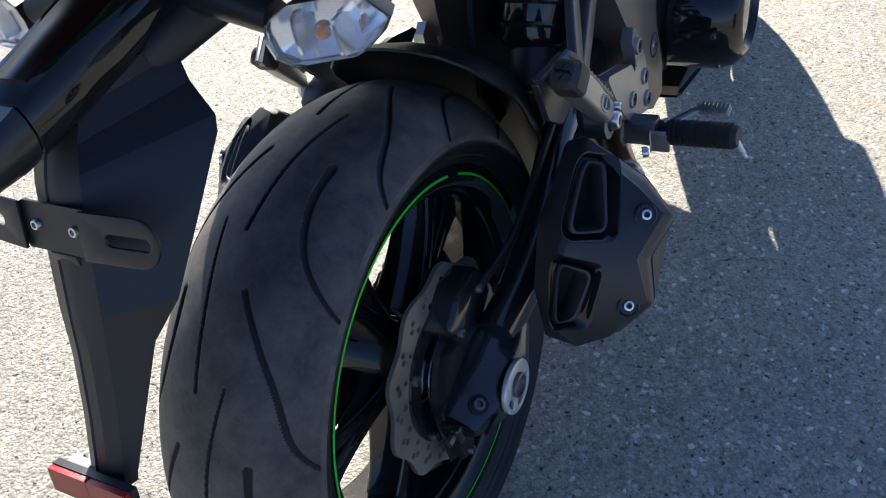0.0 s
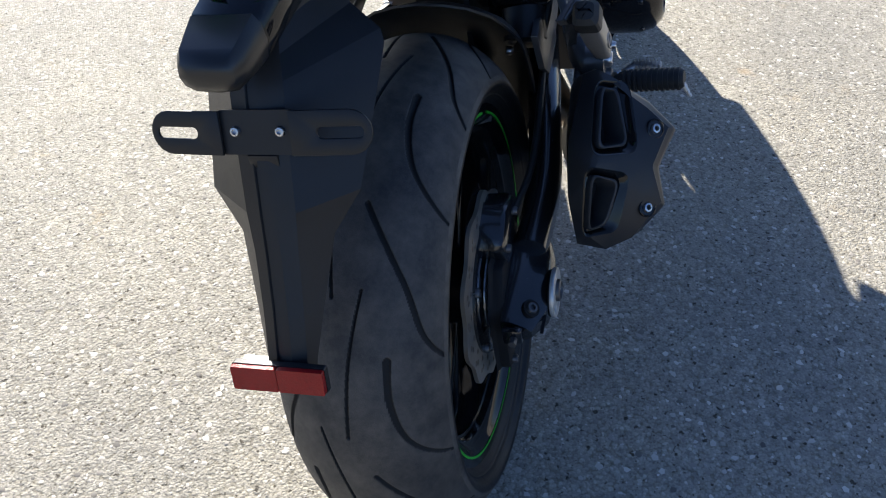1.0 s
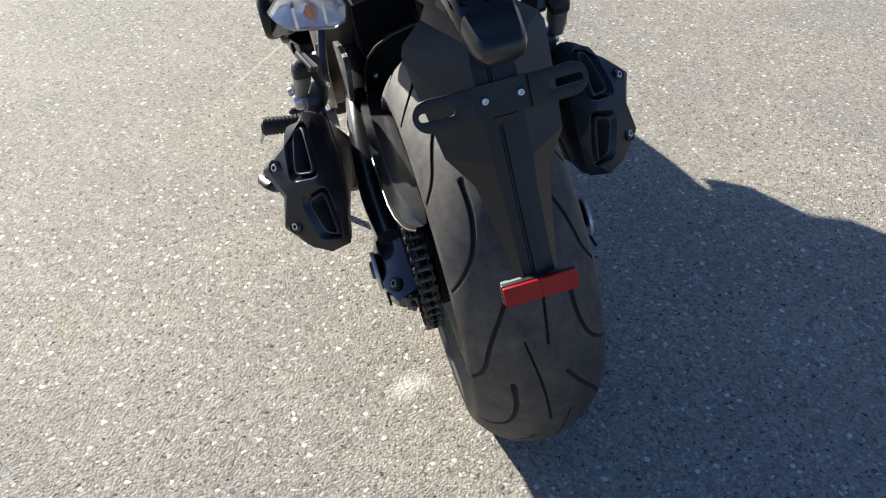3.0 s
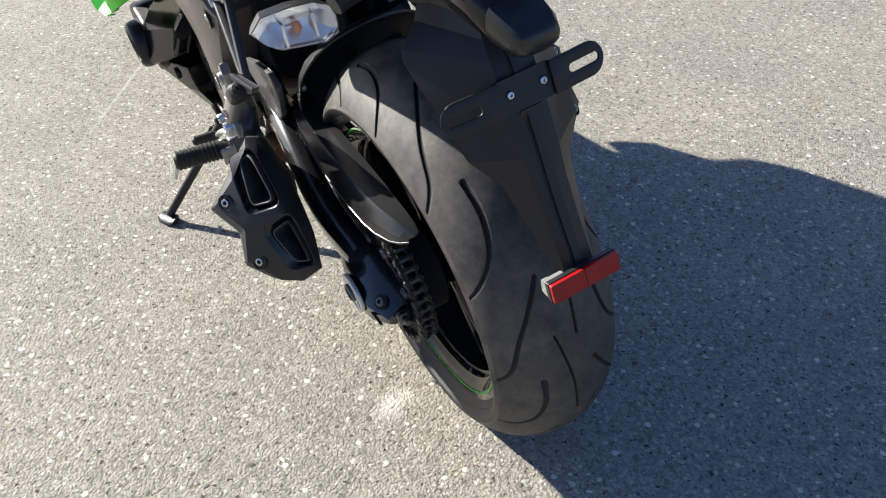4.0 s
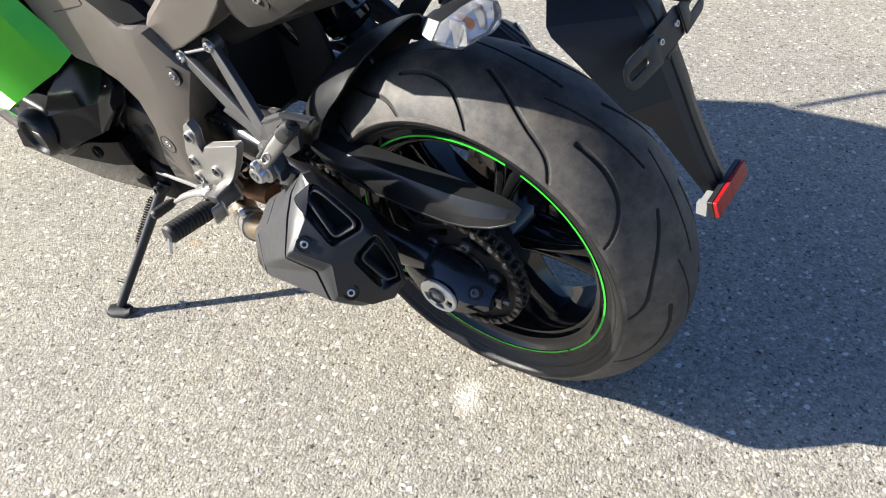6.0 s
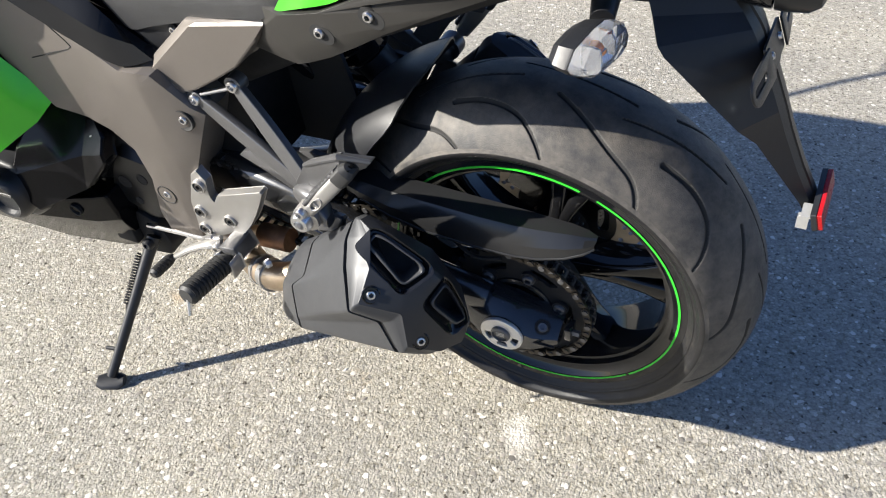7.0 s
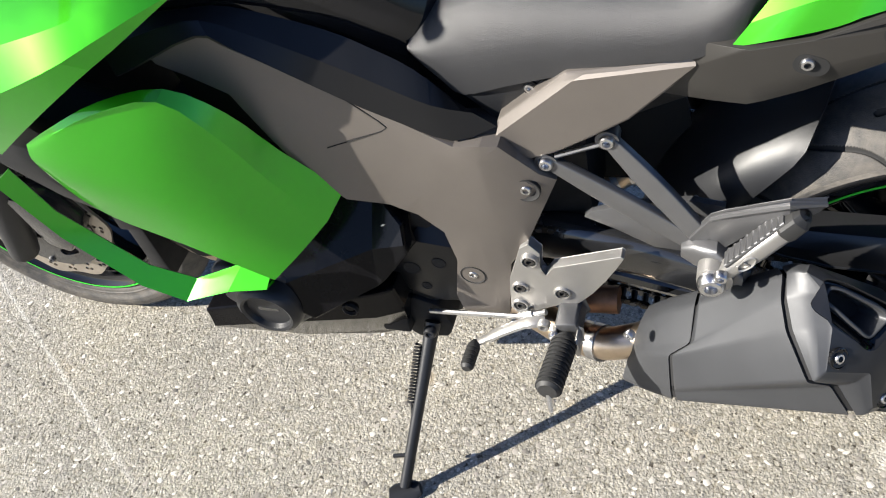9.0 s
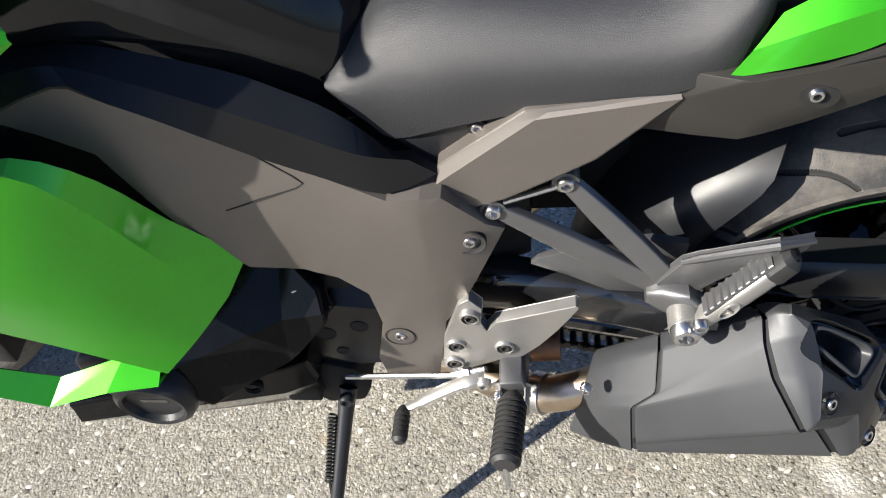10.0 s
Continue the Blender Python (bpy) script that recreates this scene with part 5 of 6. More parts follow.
# ---- engine ----
DATUM["on"] = True
eng = part("engine_block", body([(0.62, 0, 0.40, 0.10, 0.11), (0.66, 0, 0.38, 0.13, 0.13), (0.85, 0, 0.40, 0.155, 0.16), (1.02, 0, 0.45, 0.15, 0.15), (1.06, 0, 0.46, 0.12, 0.12)], 5), MATT, BIKE, "black engine block", sharp=45)
for s in (1, -1):
    part("crankcase", plate([(0.70, 0.48), (0.655, 0.455), (0.635, 0.40), (0.645, 0.33), (0.67, 0.30), (0.75, 0.27), (0.86, 0.27), (0.90, 0.36), (0.80, 0.46)], 0.10, 0.158, s), SATIN, eng, "black engine side casing", bevel=0.012, segments=3)
    DATUM["on"] = False
    shelf = (0.70, 0.452, 0.58, 0.430)
    cover = part("sprocket_cover", creased([(0.652, 0.447), (0.640, 0.470), (0.620, 0.488), (0.597, 0.478), (0.594, 0.422), (0.606, 0.318), (0.639, 0.313), (0.711, 0.345), (0.684, 0.404)], 0.11, 0.163, s, [shelf], lambda x, z: -0.9 * max(0, -beyond(x, z, *shelf))), COVER, eng, "satin black sprocket cover", bevel=0.005, segments=3)
    for x, z, r in ((0.669, 0.383, 0.013), (0.626, 0.399, 0.011), (0.655, 0.345, 0.008)):
        part("cover_hole", revolve([(r, s * 0.150), (r, s * 0.1638), (r - 0.002, s * 0.1644), (r - 0.003, s * 0.1636), (0.001, s * 0.1636)], (x, 0, z), 20), MATT, cover)
    bolt(cover, (0.681, s * 0.168, 0.474), (0, s, 0.3), 0.008)
    part("engine_cover", plate([(0.70, 0.50), (0.62, 0.49), (0.64, 0.40), (0.70, 0.36), (0.76, 0.40), (0.76, 0.48)], 0.10, 0.150, s), MATT, eng, bevel=0.008)
    DATUM["on"] = False
    cap = part("crank_cover", revolve([(0.049, s * 0.20), (0.049, s * 0.246), (0.046, s * 0.256), (0.039, s * 0.261), (0.035, s * 0.259), (0.032, s * 0.252), (0.001, s * 0.251), (0.001, s * 0.20)], (0.858, 0, 0.374), 44), SATIN, eng, "round black engine cover", sharp=40)
    part("cover_base", plate([(0.945, 0.425), (0.895, 0.434), (0.83, 0.425), (0.79, 0.380), (0.797, 0.340), (0.840, 0.310), (0.905, 0.316), (0.945, 0.36)], 0.14, 0.232, s), SATIN, cap, bevel=0.010, segments=3)
    part("cover_mark", box((0.842, s * 0.2508, 0.372), (0.874, s * 0.2520, 0.378)), ARM, cap)
    if s < 0:
        cc = part("clutch_cover", revolve([(0.092, -0.15), (0.092, -0.235), (0.085, -0.258), (0.070, -0.272), (0.062, -0.275), (0.056, -0.268), (0.001, -0.270), (0.001, -0.15)], (0.715, 0, 0.375), 48), GLOSS, eng, "gloss black clutch cover", sharp=40)
        for k in range(8):
            a = 2 * math.pi * k / 8
            bolt(cc, (0.715 + 0.088 * math.cos(a), -0.240, 0.375 + 0.088 * math.sin(a)), (0.3 * math.cos(a), -1, 0.3 * math.sin(a)), 0.006, ARM)
    # gloss side panel behind the green fairing, folded, and the belly cowl below it
    gp = [(0.738, 0.530), (0.700, 0.512), (0.655, 0.487), (0.648, 0.452), (0.688, 0.405), (0.795, 0.352), (0.838, 0.386), (0.83, 0.45), (0.79, 0.51)]
    fa = (0.640, 0.470, 0.84, 0.410)
    part("gloss_side_panel", creased(gp, 0.165, 0.190, s, [fa, (0.70, 0.10, 0.70, 0.90)], lambda x, z: -0.85 * max(0, beyond(x, z, *fa)) + 0.34 * max(0, -beyond(x, z, *fa)) + 0.35 * max(0, x - 0.70)), PANEL, BIKE, "gloss black lower side panel", bevel=0.004, sharp=10)
    bc = [(0.800, 0.349), (0.690, 0.372), (0.684, 0.330), (0.706, 0.236), (0.728, 0.200), (0.770, 0.180), (0.90, 0.178), (0.98, 0.25), (0.99, 0.33), (0.90, 0.345)]
    fb, fc = (0.68, 0.315, 1.0, 0.295), (0.745, 0.20, 0.715, 0.38)
    bel = part("belly_cowl", creased(bc, 0.10, 0.205, s, [fb, fc], lambda x, z: -0.50 * max(0, -beyond(x, z, *fb)) + 0.12 * max(0, x - 0.72) - 0.25 * max(0, 0.73 - x)), PANEL, BIKE, "gloss black belly cowl", bevel=0.004, sharp=10)
    part("cowl_hole", revolve([(0.012, s * 0.20), (0.012, s * 0.2125), (0.010, s * 0.2130), (0.008, s * 0.208), (0.001, s * 0.208)], (0.760, 0, 0.334), 20), MATT, bel)
    DATUM["on"] = True
# exhaust headers in front of the engine, with an unseen box closing shadow gaps
for k in range(4):
    y = -0.105 + 0.07 * k
    part("exhaust_header", tube(smooth([V(1.05, y, 0.50), V(1.13, y, 0.44), V(1.13, y * 0.9, 0.33), V(1.03, y * 0.7, 0.25), V(0.90, y * 0.5, 0.235), V(0.76, y * 0.3, 0.235)], 5), 0.022, 12), PIPE, BIKE, "heat-tinted exhaust header pipe")
# box added only to block the sun between the headers
part("shadow_gap_box", box((1.145, -0.15, 0.28), (1.175, 0.15, 0.46)), MATT, BIKE, "unseen black box that closes a gap in the ground shadow", bevel=0.004)
# plate added in near-black for the shade inside the cavity behind the struts
part("cavity_shade_plate", plate([(0.60, 0.62), (0.50, 0.67), (0.42, 0.665), (0.375, 0.63), (0.347, 0.58), (0.338, 0.53), (0.33, 0.47), (0.36, 0.41), (0.60, 0.40)], -0.030, -0.022, 1), SHADE_DARK, BIKE, "near-black plate standing in for the shaded cavity behind the struts")
part("shock_body", tube([V(0.46, -0.045, 0.62), V(0.44, -0.05, 0.57), V(0.40, -0.06, 0.52)], 0.036, 24), GLOSS, BIKE, "gloss black shock absorber body")
shock = part("shock_reservoir", tube([V(0.351, -0.104, 0.531), V(0.353, -0.104, 0.534), V(0.358, -0.104, 0.541), V(0.42, -0.104, 0.645)], [0.034, 0.039, 0.043, 0.043], 32), GLOSS, BIKE, "gloss black shock reservoir")
a, b = V(0.358, -0.104, 0.541), V(0.42, -0.104, 0.645)
for u in (0.08, 0.30, 0.52, 0.74):
    part("reservoir_band", tube([a.lerp(b, u), a.lerp(b, u + 0.035), a.lerp(b, u + 0.07)], [0.0425, 0.0455, 0.0425], 32), ARM, shock)
part("reservoir_neck", tube([V(0.322, -0.112, 0.489), V(0.326, -0.112, 0.494), V(0.350, -0.108, 0.530)], [0.024, 0.030, 0.030], 24), SATIN, shock)
part("reservoir_hose", tube(smooth([V(0.335, -0.135, 0.50), V(0.36, -0.142, 0.53), V(0.42, -0.135, 0.56), V(0.48, -0.10, 0.60)], 5), 0.0055, 8), PEG_RUBBER, shock)
for k, (y0, z0) in enumerate(((0.10, 0.70), (0.085, 0.685), (-0.09, 0.69))):
    part("cable", tube(smooth([V(0.36, y0, z0 - 0.02), V(0.27, y0 + 0.01, z0 - 0.01 + 0.012 * k), V(0.18, y0 - 0.02, z0 + 0.03), V(0.10, y0 - 0.03, z0 + 0.09)], 6), 0.0042, 8), PEG_RUBBER, BIKE)


# ---- fairings ----
DATUM["on"] = False
def fairing(s):
    # middle panel: narrow upper face and broad side face that meet in a crease
    top = [(1.030, 0.282, 0.711), (0.985, 0.277, 0.734), (0.919, 0.256, 0.756), (0.848, 0.232, 0.756), (0.803, 0.209, 0.702), (0.771, 0.188, 0.624), (0.718, 0.172, 0.546)]
    crease = [(1.031, 0.284, 0.705), (0.990, 0.282, 0.724), (0.927, 0.267, 0.746), (0.851, 0.247, 0.750), (0.808, 0.233, 0.682), (0.778, 0.221, 0.604), (0.736, 0.206, 0.522)]
    mid_ = [(1.032, 0.287, 0.690), (1.000, 0.291, 0.672), (0.950, 0.290, 0.660), (0.890, 0.283, 0.640), (0.850, 0.274, 0.600), (0.812, 0.263, 0.555), (0.763, 0.245, 0.505)]
    low = [(1.028, 0.284, 0.662), (1.008, 0.284, 0.625), (0.975, 0.283, 0.590), (0.930, 0.281, 0.562), (0.890, 0.280, 0.540), (0.848, 0.279, 0.515), (0.797, 0.276, 0.482)]
    flank = list(zip(*[smooth(c, 4) for c in zip(*[smooth(r, 3) for r in (crease, mid_, low)])]))
    fp = part("side_fairing", skin([smooth(top, 3)] + flank, 0.0035, s), GREEN, BIKE, "metallic green side fairing panel", sharp=16)
    # lower rail
    up = [(0.809, 0.260, 0.480), (0.844, 0.264, 0.495), (0.931, 0.265, 0.452), (0.985, 0.275, 0.486), (1.069, 0.279, 0.588), (1.090, 0.281, 0.665)]
    dn = [(0.803, 0.272, 0.472), (0.885, 0.276, 0.440), (0.952, 0.277, 0.419), (1.004, 0.274, 0.446), (1.066, 0.273, 0.530), (1.128, 0.272, 0.642)]
    mr = [tuple(p + 0.5 * (q - p) + e for p, q, e in zip(a, b, (0, 0.022, 0))) for a, b in zip(up, dn)]
    part("fairing_rail", skin([up, mr, dn], 0.004, s), GREEN, fp, "metallic green lower fairing rail", sharp=20)
    # black inner duct and strut inside the opening
    part("inner_duct", plate([(1.12, 0.72), (0.99, 0.68), (0.84, 0.53), (0.85, 0.47), (0.95, 0.44), (1.01, 0.50), (1.02, 0.56), (1.12, 0.62)], 0.16, 0.225, s), MATT, BIKE, "black inner fairing duct", bevel=0.01)
    part("duct_strut", loft([[V(x, s * y, z) + V(a * 0.7, 0, b) for a, b in rounded(0.07, w, 0.020, 4)] for x, y, z, w in ((1.12, 0.250, 0.70, 0.13), (1.07, 0.246, 0.64, 0.12), (1.00, 0.236, 0.575, 0.105), (0.93, 0.222, 0.530, 0.09), (0.87, 0.205, 0.505, 0.07))]), SATIN, BIKE, "black plastic fairing strut")
    # upper fairing: it runs back into a tip, with a folded strip along its flank
    a = [(0.806, 0.207, 0.851), (0.832, 0.227, 0.838), (0.862, 0.250, 0.823), (0.905, 0.280, 0.803), (1.000, 0.290, 0.745), (1.075, 0.285, 0.695)]
    b = [(0.807, 0.208, 0.854), (0.838, 0.234, 0.848), (0.876, 0.262, 0.838), (0.930, 0.290, 0.822), (1.050, 0.304, 0.785), (1.220, 0.290, 0.740)]
    c = [(0.808, 0.206, 0.857), (0.842, 0.222, 0.861), (0.882, 0.241, 0.859), (0.945, 0.266, 0.850), (1.100, 0.290, 0.828), (1.380, 0.288, 0.795)]
    d = [(0.809, 0.203, 0.859), (0.838, 0.204, 0.872), (0.880, 0.206, 0.880), (0.960, 0.210, 0.878), (1.150, 0.215, 0.862), (1.500, 0.180, 0.830)]
    e = [(0.812, 0.200, 0.860), (0.850, 0.180, 0.880), (0.910, 0.150, 0.900), (1.020, 0.120, 0.908), (1.250, 0.120, 0.905), (1.620, 0.090, 0.870)]
    part("upper_fairing", skin([smooth(r, 3) for r in (a, b, c, d, e)], 0.004, s), GREEN, BIKE, "metallic green upper fairing", sharp=12)
    f0 = [(1.22, 0.287, 0.74), (1.38, 0.285, 0.82), (1.50, 0.190, 0.86), (1.62, 0.11, 0.90)]
    f1 = [(1.26, 0.275, 0.66), (1.44, 0.270, 0.70), (1.60, 0.17, 0.76), (1.70, 0.0, 0.80)]
    f2 = [(1.22, 0.19, 0.66), (1.38, 0.15, 0.69), (1.50, 0.09, 0.72), (1.56, 0.0, 0.73)]
    part("nose_fairing", skin([f0, f1, f2], 0.004, s), GREEN, BIKE, "metallic green nose fairing", sharp=20)
    if s < 0:
        # unseen sheet, added to fill notches in the shadow on the ground
        part("shadow_cheek", plate([(1.12, 0.46), (1.33, 0.47), (1.42, 0.55), (1.44, 0.72), (1.40, 0.90), (1.12, 0.90)], 0.185, 0.20, s), MATT, BIKE, "unseen black sheet that fills out the fairing's ground shadow")
    # mirror and bar end, which only their shadows show
    part("mirror_stalk", tube(smooth([V(1.41, s * 0.25, 0.87), V(1.45, s * 0.32, 0.97), V(1.47, s * 0.37, 1.06)], 5), 0.009, 8), SATIN, BIKE)
    part("mirror", body([(1.51, s * 0.42, 1.095, 0.05, 0.02), (1.50, s * 0.42, 1.10, 0.085, 0.04), (1.46, s * 0.42, 1.10, 0.085, 0.04)], 3), SATIN, BIKE, "black rear-view mirror")
    part("handlebar", tube(smooth([V(1.10, s * 0.10, 1.02), V(1.06, s * 0.22, 1.04 + 0.02 * s), V(0.98 + 0.09 * (s > 0), s * 0.36, 1.03 + 0.035 * s)], 5), 0.014, 10), SATIN, BIKE, "black handlebar grip")


fairing(1)
fairing(-1)
part("windscreen", skin([smooth([(1.18, y, 0.985) if k == 0 else (1.40, y * 0.8, 0.965) if k == 1 else (1.60, y * 0.5, 0.92) for y in (-0.15, -0.08, 0.0, 0.08, 0.15)], 3) for k in range(3)] , 0.003), GLOSS, BIKE, "dark tinted windscreen")

# ---- front wheel ----
steer = new("front_wheel")
steer.parent = BIKE
tagged(steer, "front wheel with twin drilled discs")
FX = (1.435, 0, 0.296)
tyre("front_tyre", steer, FX, 0.296, 0.061, 0.2235, 0.075, around=500, across=40, pattern=False, label="black front tyre")
wheel_rim("front_rim", steer, FX, 0.2215, 0.052, 5, [(-125, 104), (111, 233)], hub=0.035, label="gloss black cast front wheel")
for s in (1, -1):
    brake_disc("front_brake_disc", steer, FX, s * 0.070, 0.148, 0.110)
    part("fork_leg", tube([V(1.475, s * 0.105, 0.25), V(1.44, s * 0.105, 0.34), V(1.29, s * 0.105, 0.72)], [0.026, 0.03, 0.03], 16), SATIN, steer, "black fork leg")
    part("front_caliper", plate([(1.40, 0.42), (1.33, 0.40), (1.30, 0.33), (1.335, 0.28), (1.38, 0.30), (1.39, 0.36)], 0.055, 0.125, s), ARM, steer, "black front brake caliper", bevel=0.01)
part("front_mudguard", revolve([(0.312, -0.072), (0.325, -0.05), (0.332, 0.0), (0.325, 0.05), (0.312, 0.072), (0.308, 0.071), (0.321, 0.049), (0.328, 0.0), (0.321, -0.049), (0.308, -0.071)], FX, 30, 20, 175), GLOSS, steer, "gloss black front mudguard")
part("radiator", box((1.09, -0.17, 0.42), (1.13, 0.17, 0.76)), MATT, BIKE, "black radiator", bevel=0.004)


# ---- tail ----
DATUM["on"] = False


def wedge(stations):
    """Flat-topped sections along x: (x, y, z of the top, z of the bottom, half width)."""
    rings = []
    for x, y, zt, zb, hw in stations:
        m = zb + 0.55 * (zt - zb)
        rings.append([V(x, y + k * hw, z) for k, z in ((-0.80, zt), (0.80, zt), (0.95, zt - 0.16 * (zt - zb)), (1.0, m), (0.9, zb + 0.25 * (zt - zb)), (0.55, zb + 0.05 * (zt - zb)), (0.0, zb), (-0.55, zb + 0.05 * (zt - zb)), (-0.9, zb + 0.25 * (zt - zb)), (-1.0, m), (-0.95, zt - 0.16 * (zt - zb)))])
    return loft(rings)


tail = part("tail_end", wedge([(-0.298, 0.0, 0.783, 0.772, 0.015), (-0.295, 0.0, 0.788, 0.765, 0.022), (-0.284, 0.0, 0.794, 0.758, 0.027), (-0.262, 0.0, 0.800, 0.757, 0.030), (-0.2515, 0.0, 0.803, 0.758, 0.031)]), GUARD, BIKE, "satin black tail tip", sharp=40)
part("tail_lamp_body", wedge([(-0.2500, 0.0, 0.8015, 0.760, 0.0295), (-0.2485, 0.0, 0.8035, 0.758, 0.031), (-0.20, 0.0, 0.812, 0.763, 0.033), (-0.12, 0, 0.828, 0.776, 0.038), (-0.04, 0, 0.845, 0.792, 0.048)]), GLOSS, tail, "gloss black tail lamp housing", sharp=50)
part("tail_lamp_lens", wedge([(-0.230, 0.0, 0.8085, 0.790, 0.019), (-0.17, 0.0, 0.821, 0.80, 0.023), (-0.10, 0, 0.8355, 0.81, 0.027)]), DARKRED, tail, "dark red tail lamp lens", sharp=50)


part("undertray", body([(-0.150, 0, 0.772, 0.034, 0.018), (-0.12, 0, 0.782, 0.050, 0.022), (-0.04, 0, 0.800, 0.078, 0.030), (0.06, 0, 0.808, 0.104, 0.038), (0.16, 0, 0.798, 0.118, 0.045), (0.24, 0, 0.780, 0.115, 0.045)], 3.5), SATIN, BIKE, "satin black tail undertray")


def hanger():
    rings = []
    for z, xr, xf, hw in ((0.800, -0.205, -0.120, 0.034), (0.772, -0.224, -0.128, 0.040), (0.755, -0.238, -0.138, 0.052), (0.738, -0.250, -0.152, 0.079), (0.729, -0.255, -0.160, 0.083), (0.685, -0.274, -0.201, 0.076), (0.640, -0.292, -0.243, 0.068), (0.607, -0.304, -0.262, 0.043), (0.560, -0.318, -0.292, 0.033), (0.515, -0.334, -0.321, 0.024), (0.508, -0.336, -0.324, 0.023)):
        k = 0.016 + 0.09 * hw
        xr += 0.012 * min(1.0, max(0.0, (z - 0.515) / 0.09))
        lip = min(0.006, 0.3 * hw)
        rings.append([V(xr - 0.002, 0, z), V(xr - 0.002, 0.004, z), V(xr + 0.001, 0.0052, z), V(xr + 0.001, 0.007, z), V(xr - 0.001, 0.0085, z), V(xr + 0.003, k, z), V(xf, hw, z), V(xf + 0.003, hw - lip, z), V(xr + 0.03 * min(1, (xf - xr) / 0.05), k - 0.006, z), V(xr + 0.03 * min(1, (xf - xr) / 0.05), -k + 0.006, z), V(xf + 0.003, -hw + lip, z), V(xf, -hw, z), V(xr + 0.003, -k, z), V(xr - 0.002, -0.006, z)])
    h = part("plate_hanger", loft(rings), SATIN, BIKE, "satin black plastic number plate hanger", sharp=16)
    # bracket: a set-back middle and two slotted wings
    up, out = V(0.34, 0, 0.94).normalized(), V(-0.94, 0, 0.34).normalized()
    c = V(-0.2555, -0.0005, 0.705)
    b = part("plate_bracket", loft([[c + V(0, a, 0) + up * q + out * e for a, q in rounded(0.066, 0.036, 0.003, 3)] for e in (0.0, 0.0028)]), SATIN, h, "black slotted number plate bracket", bevel=0.0006)
    for s in (1, -1):
        arc = [(0.078 + 0.018 * math.cos(u), 0.018 * math.sin(u)) for u in [math.pi * (k / 10 - 0.5) for k in range(11)]]
        wing = [(0.030, -0.018)] + arc + [(0.030, 0.018)]
        slot = rounded(0.038, 0.0094, 0.0045, 4, cx=0.0705, cy=0.0)
        part("bracket_wing", holed(wing, [slot], lambda a, q: c + V(0, s * a, 0) + up * q + out * (0.0045 - 0.10 * max(0, a - 0.03)), out * 0.0028), SATIN, b, bevel=0.0006)
    for y in (-0.0205, 0.0185):
        bolt(b, c + V(0, y, 0) + up * 0.001 + out * 0.0030, out, 0.0043, STEEL)
    part("bracket_tab", box((-0.003, -0.014, -0.012), (0.014, 0.012, 0.0), m=Matrix.Translation(c + up * -0.018)), SATIN, b, bevel=0.001)
    # reflector
    c = V(-0.344, 0.004, 0.512)
    up, out = V(0.25, 0, 0.97).normalized(), V(-0.97, 0, 0.25).normalized()

    def slab(w, h_, d0, d1, r, y=0.0):
        return loft([[c + V(0, a + y, 0) + up * q + out * dd for a, q in rounded(w, h_, r, 3)] for dd in (d0, d1)])
    rf = part("reflector", slab(0.087, 0.025, -0.006, 0.0005, 0.002), SATIN, BIKE, "red rectangular rear reflector")
    for y in (-0.0215, 0.0215):
        part("reflector_lens", slab(0.0425, 0.023, 0.0, 0.006, 0.0015, y), REDLENS, rf, "red prismatic reflector half", bevel=0.001)
    part("reflector_stay", box((-0.348, 0.020, 0.514), (-0.325, 0.044, 0.5160)), WHITE, rf, "pale metal reflector stay")
    part("reflector_stay", box((-0.335, 0.036, 0.496), (-0.322, 0.044, 0.514)), WHITE, rf)


hanger()


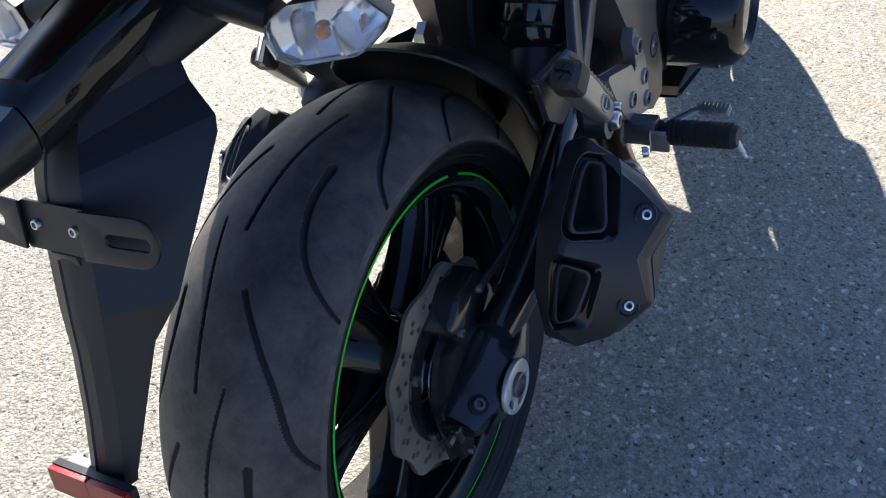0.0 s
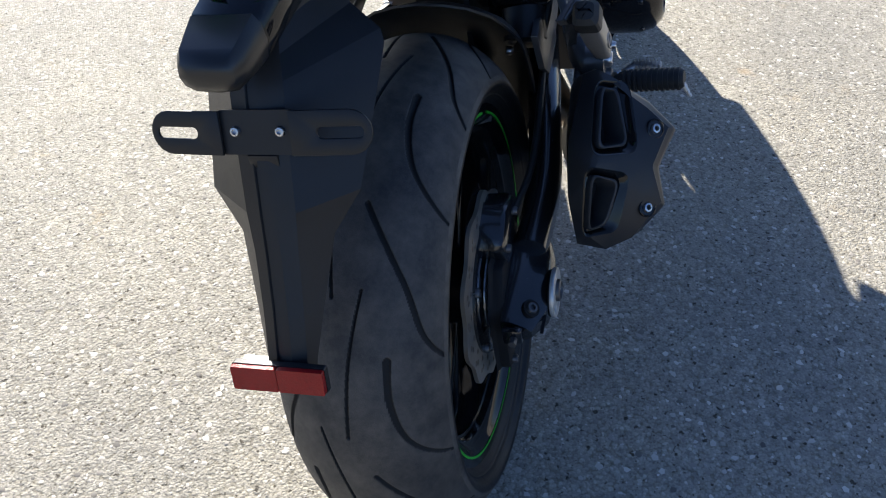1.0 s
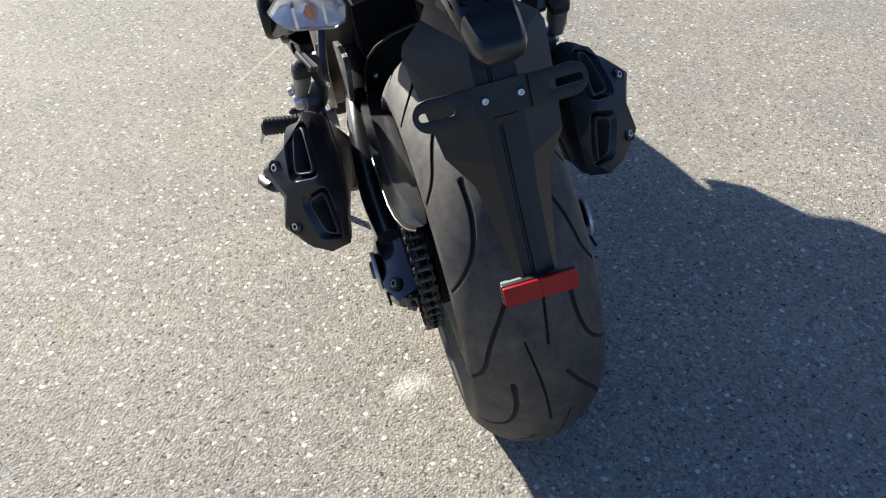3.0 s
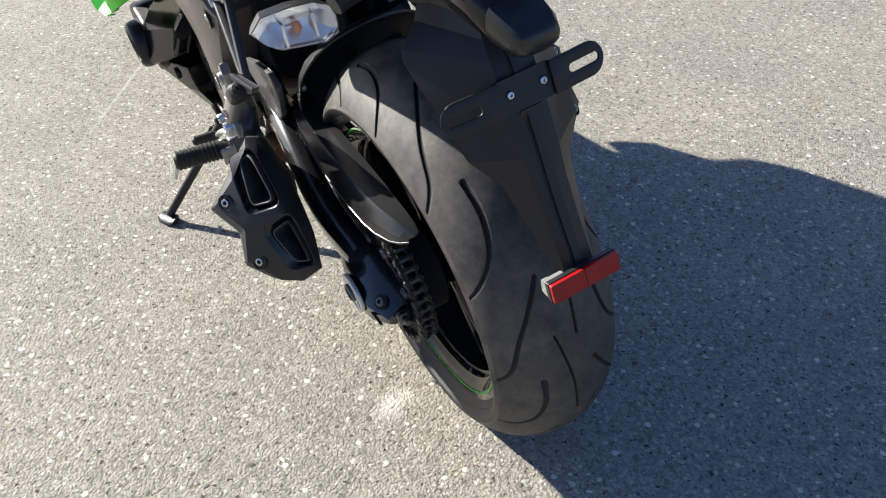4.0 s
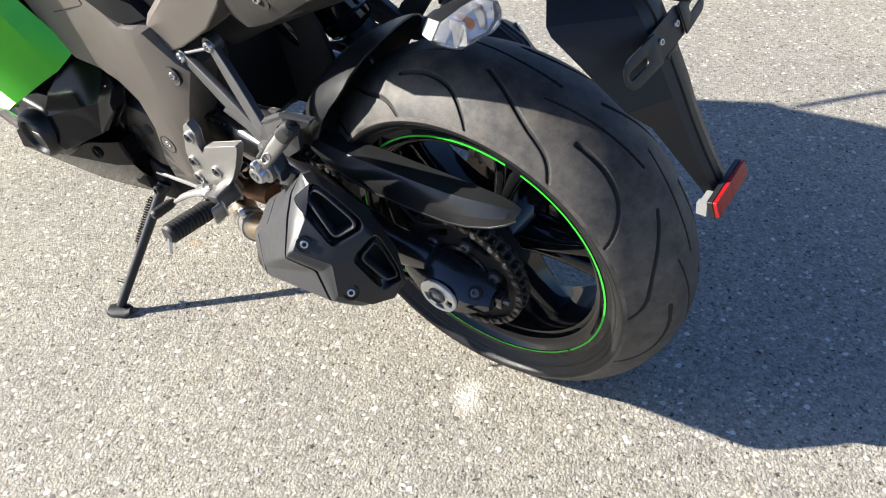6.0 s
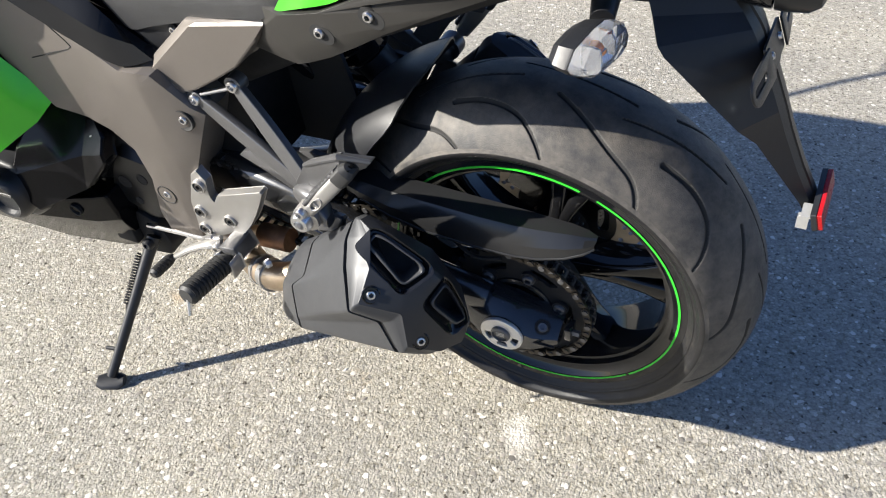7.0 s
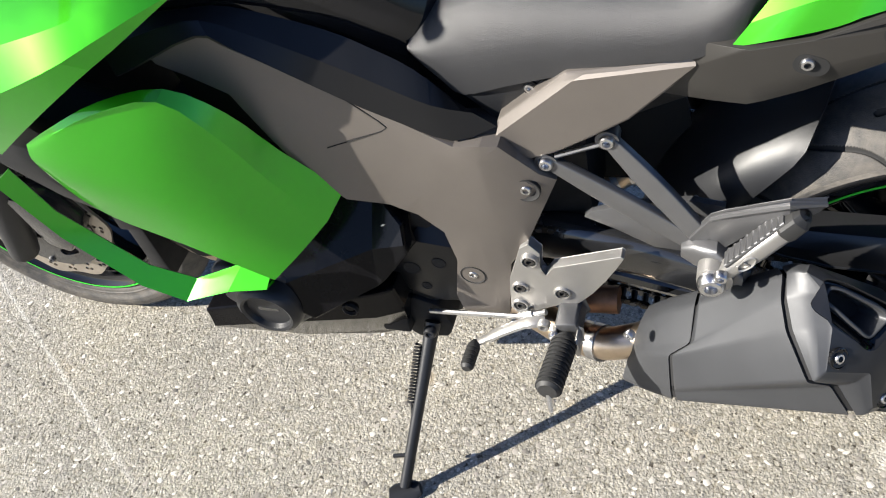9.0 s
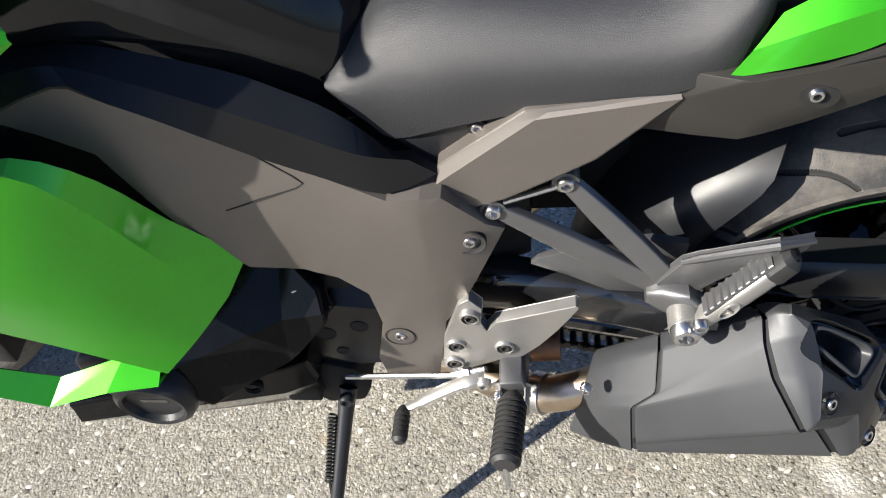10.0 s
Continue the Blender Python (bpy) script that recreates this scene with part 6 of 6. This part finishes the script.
def indicator(s):
    c = V(-0.110, s * 0.167, 0.786)
    hold = part("turn_signal", tube([V(-0.092, s * 0.038, 0.806), V(-0.098, s * 0.080, 0.798), V(-0.106, s * 0.122, 0.789)], [0.019, 0.016, 0.0125], 14), SATIN, BIKE, "turn signal with clear lens and amber bulb")
    shape = [(-0.051, -0.001), (-0.047, -0.016), (-0.030, -0.023), (0.030, -0.017), (0.046, -0.006), (0.054, 0.004), (0.037, 0.018), (0.0, 0.020), (-0.030, 0.018), (-0.046, 0.011)]

    def rings(sections):
        return [[V(c.x + 0.78 * x + 0.16 * y * k, c.y + s * 0.81 * y * k, c.z + 1.0 * z * k * kz) for y, z in shape] for x, k, kz in sections]
    part("signal_housing", loft(rings(((0.038, 0.30, 1.0), (0.034, 0.62, 1.05), (0.022, 0.88, 1.05), (0.004, 1.0, 1.0), (0.0, 1.0, 1.0), (0.0, 0.95, 0.95), (0.006, 0.93, 0.93))), cap=False), SATIN, hold, "black signal housing", sharp=24)
    part("signal_lens", loft(rings(((0.0, 0.985, 0.985), (-0.005, 0.985, 1.0), (-0.018, 0.93, 0.98), (-0.027, 0.74, 0.82), (-0.029, 0.45, 0.5)))), CLEAR, hold, "clear faceted signal lens", sharp=15)
    part("lamp_bowl", loft(rings(((0.0015, 0.94, 0.93), (0.006, 0.80, 0.85), (0.014, 0.45, 0.7), (0.016, 0.1, 0.2))), cap=False), BOWL, hold, sharp=20)
    for k in (-1, 1):
        part("bowl_rib", box((-0.014, -0.0015, -0.012), (0.008, 0.0015, 0.012), m=Matrix.Translation(c + V(0, k * 0.016, 0))), BOWL, hold)
    bm = bmesh.new()
    bmesh.ops.create_uvsphere(bm, u_segments=16, v_segments=10, radius=0.0048, matrix=Matrix.Translation(c + V(-0.004, 0, 0)) @ Matrix.Diagonal((1.3, 1.1, 1, 1)))
    part("bulb", bm, AMBER, hold, "amber bulb")


indicator(1)
indicator(-1)


# ---- the next motorcycle's wheel ----
def other_wheel():
    w = new("parked_wheel")
    tagged(w, "black tyred front wheel of another parked motorcycle", "wheel")
    w.matrix_world = pose(1.91, 0.05, 0.0, 8, 0, 112)
    c = (0, 0, 0.30)
    tyre("tyre", w, c, 0.30, 0.062, 0.222, 0.078, around=220, across=30, pattern=False)
    r = wheel_rim("rim", w, c, 0.2215, 0.055, 5, [])
    part("fork_leg", tube([V(0.03, 0.1, 0.28), V(-0.12, 0.1, 0.75)], 0.026, 14), SATIN, w)
    part("fork_leg", tube([V(0.03, -0.1, 0.28), V(-0.12, -0.1, 0.75)], 0.026, 14), SATIN, w)
    part("mudguard", revolve([(0.315, -0.07), (0.33, 0.0), (0.315, 0.07), (0.311, 0.07), (0.326, 0.0), (0.311, -0.07)], c, 30, 20, 170), GLOSS, w)
    brake_disc("brake_disc", w, c, 0.07, 0.145, 0.11)


other_wheel()
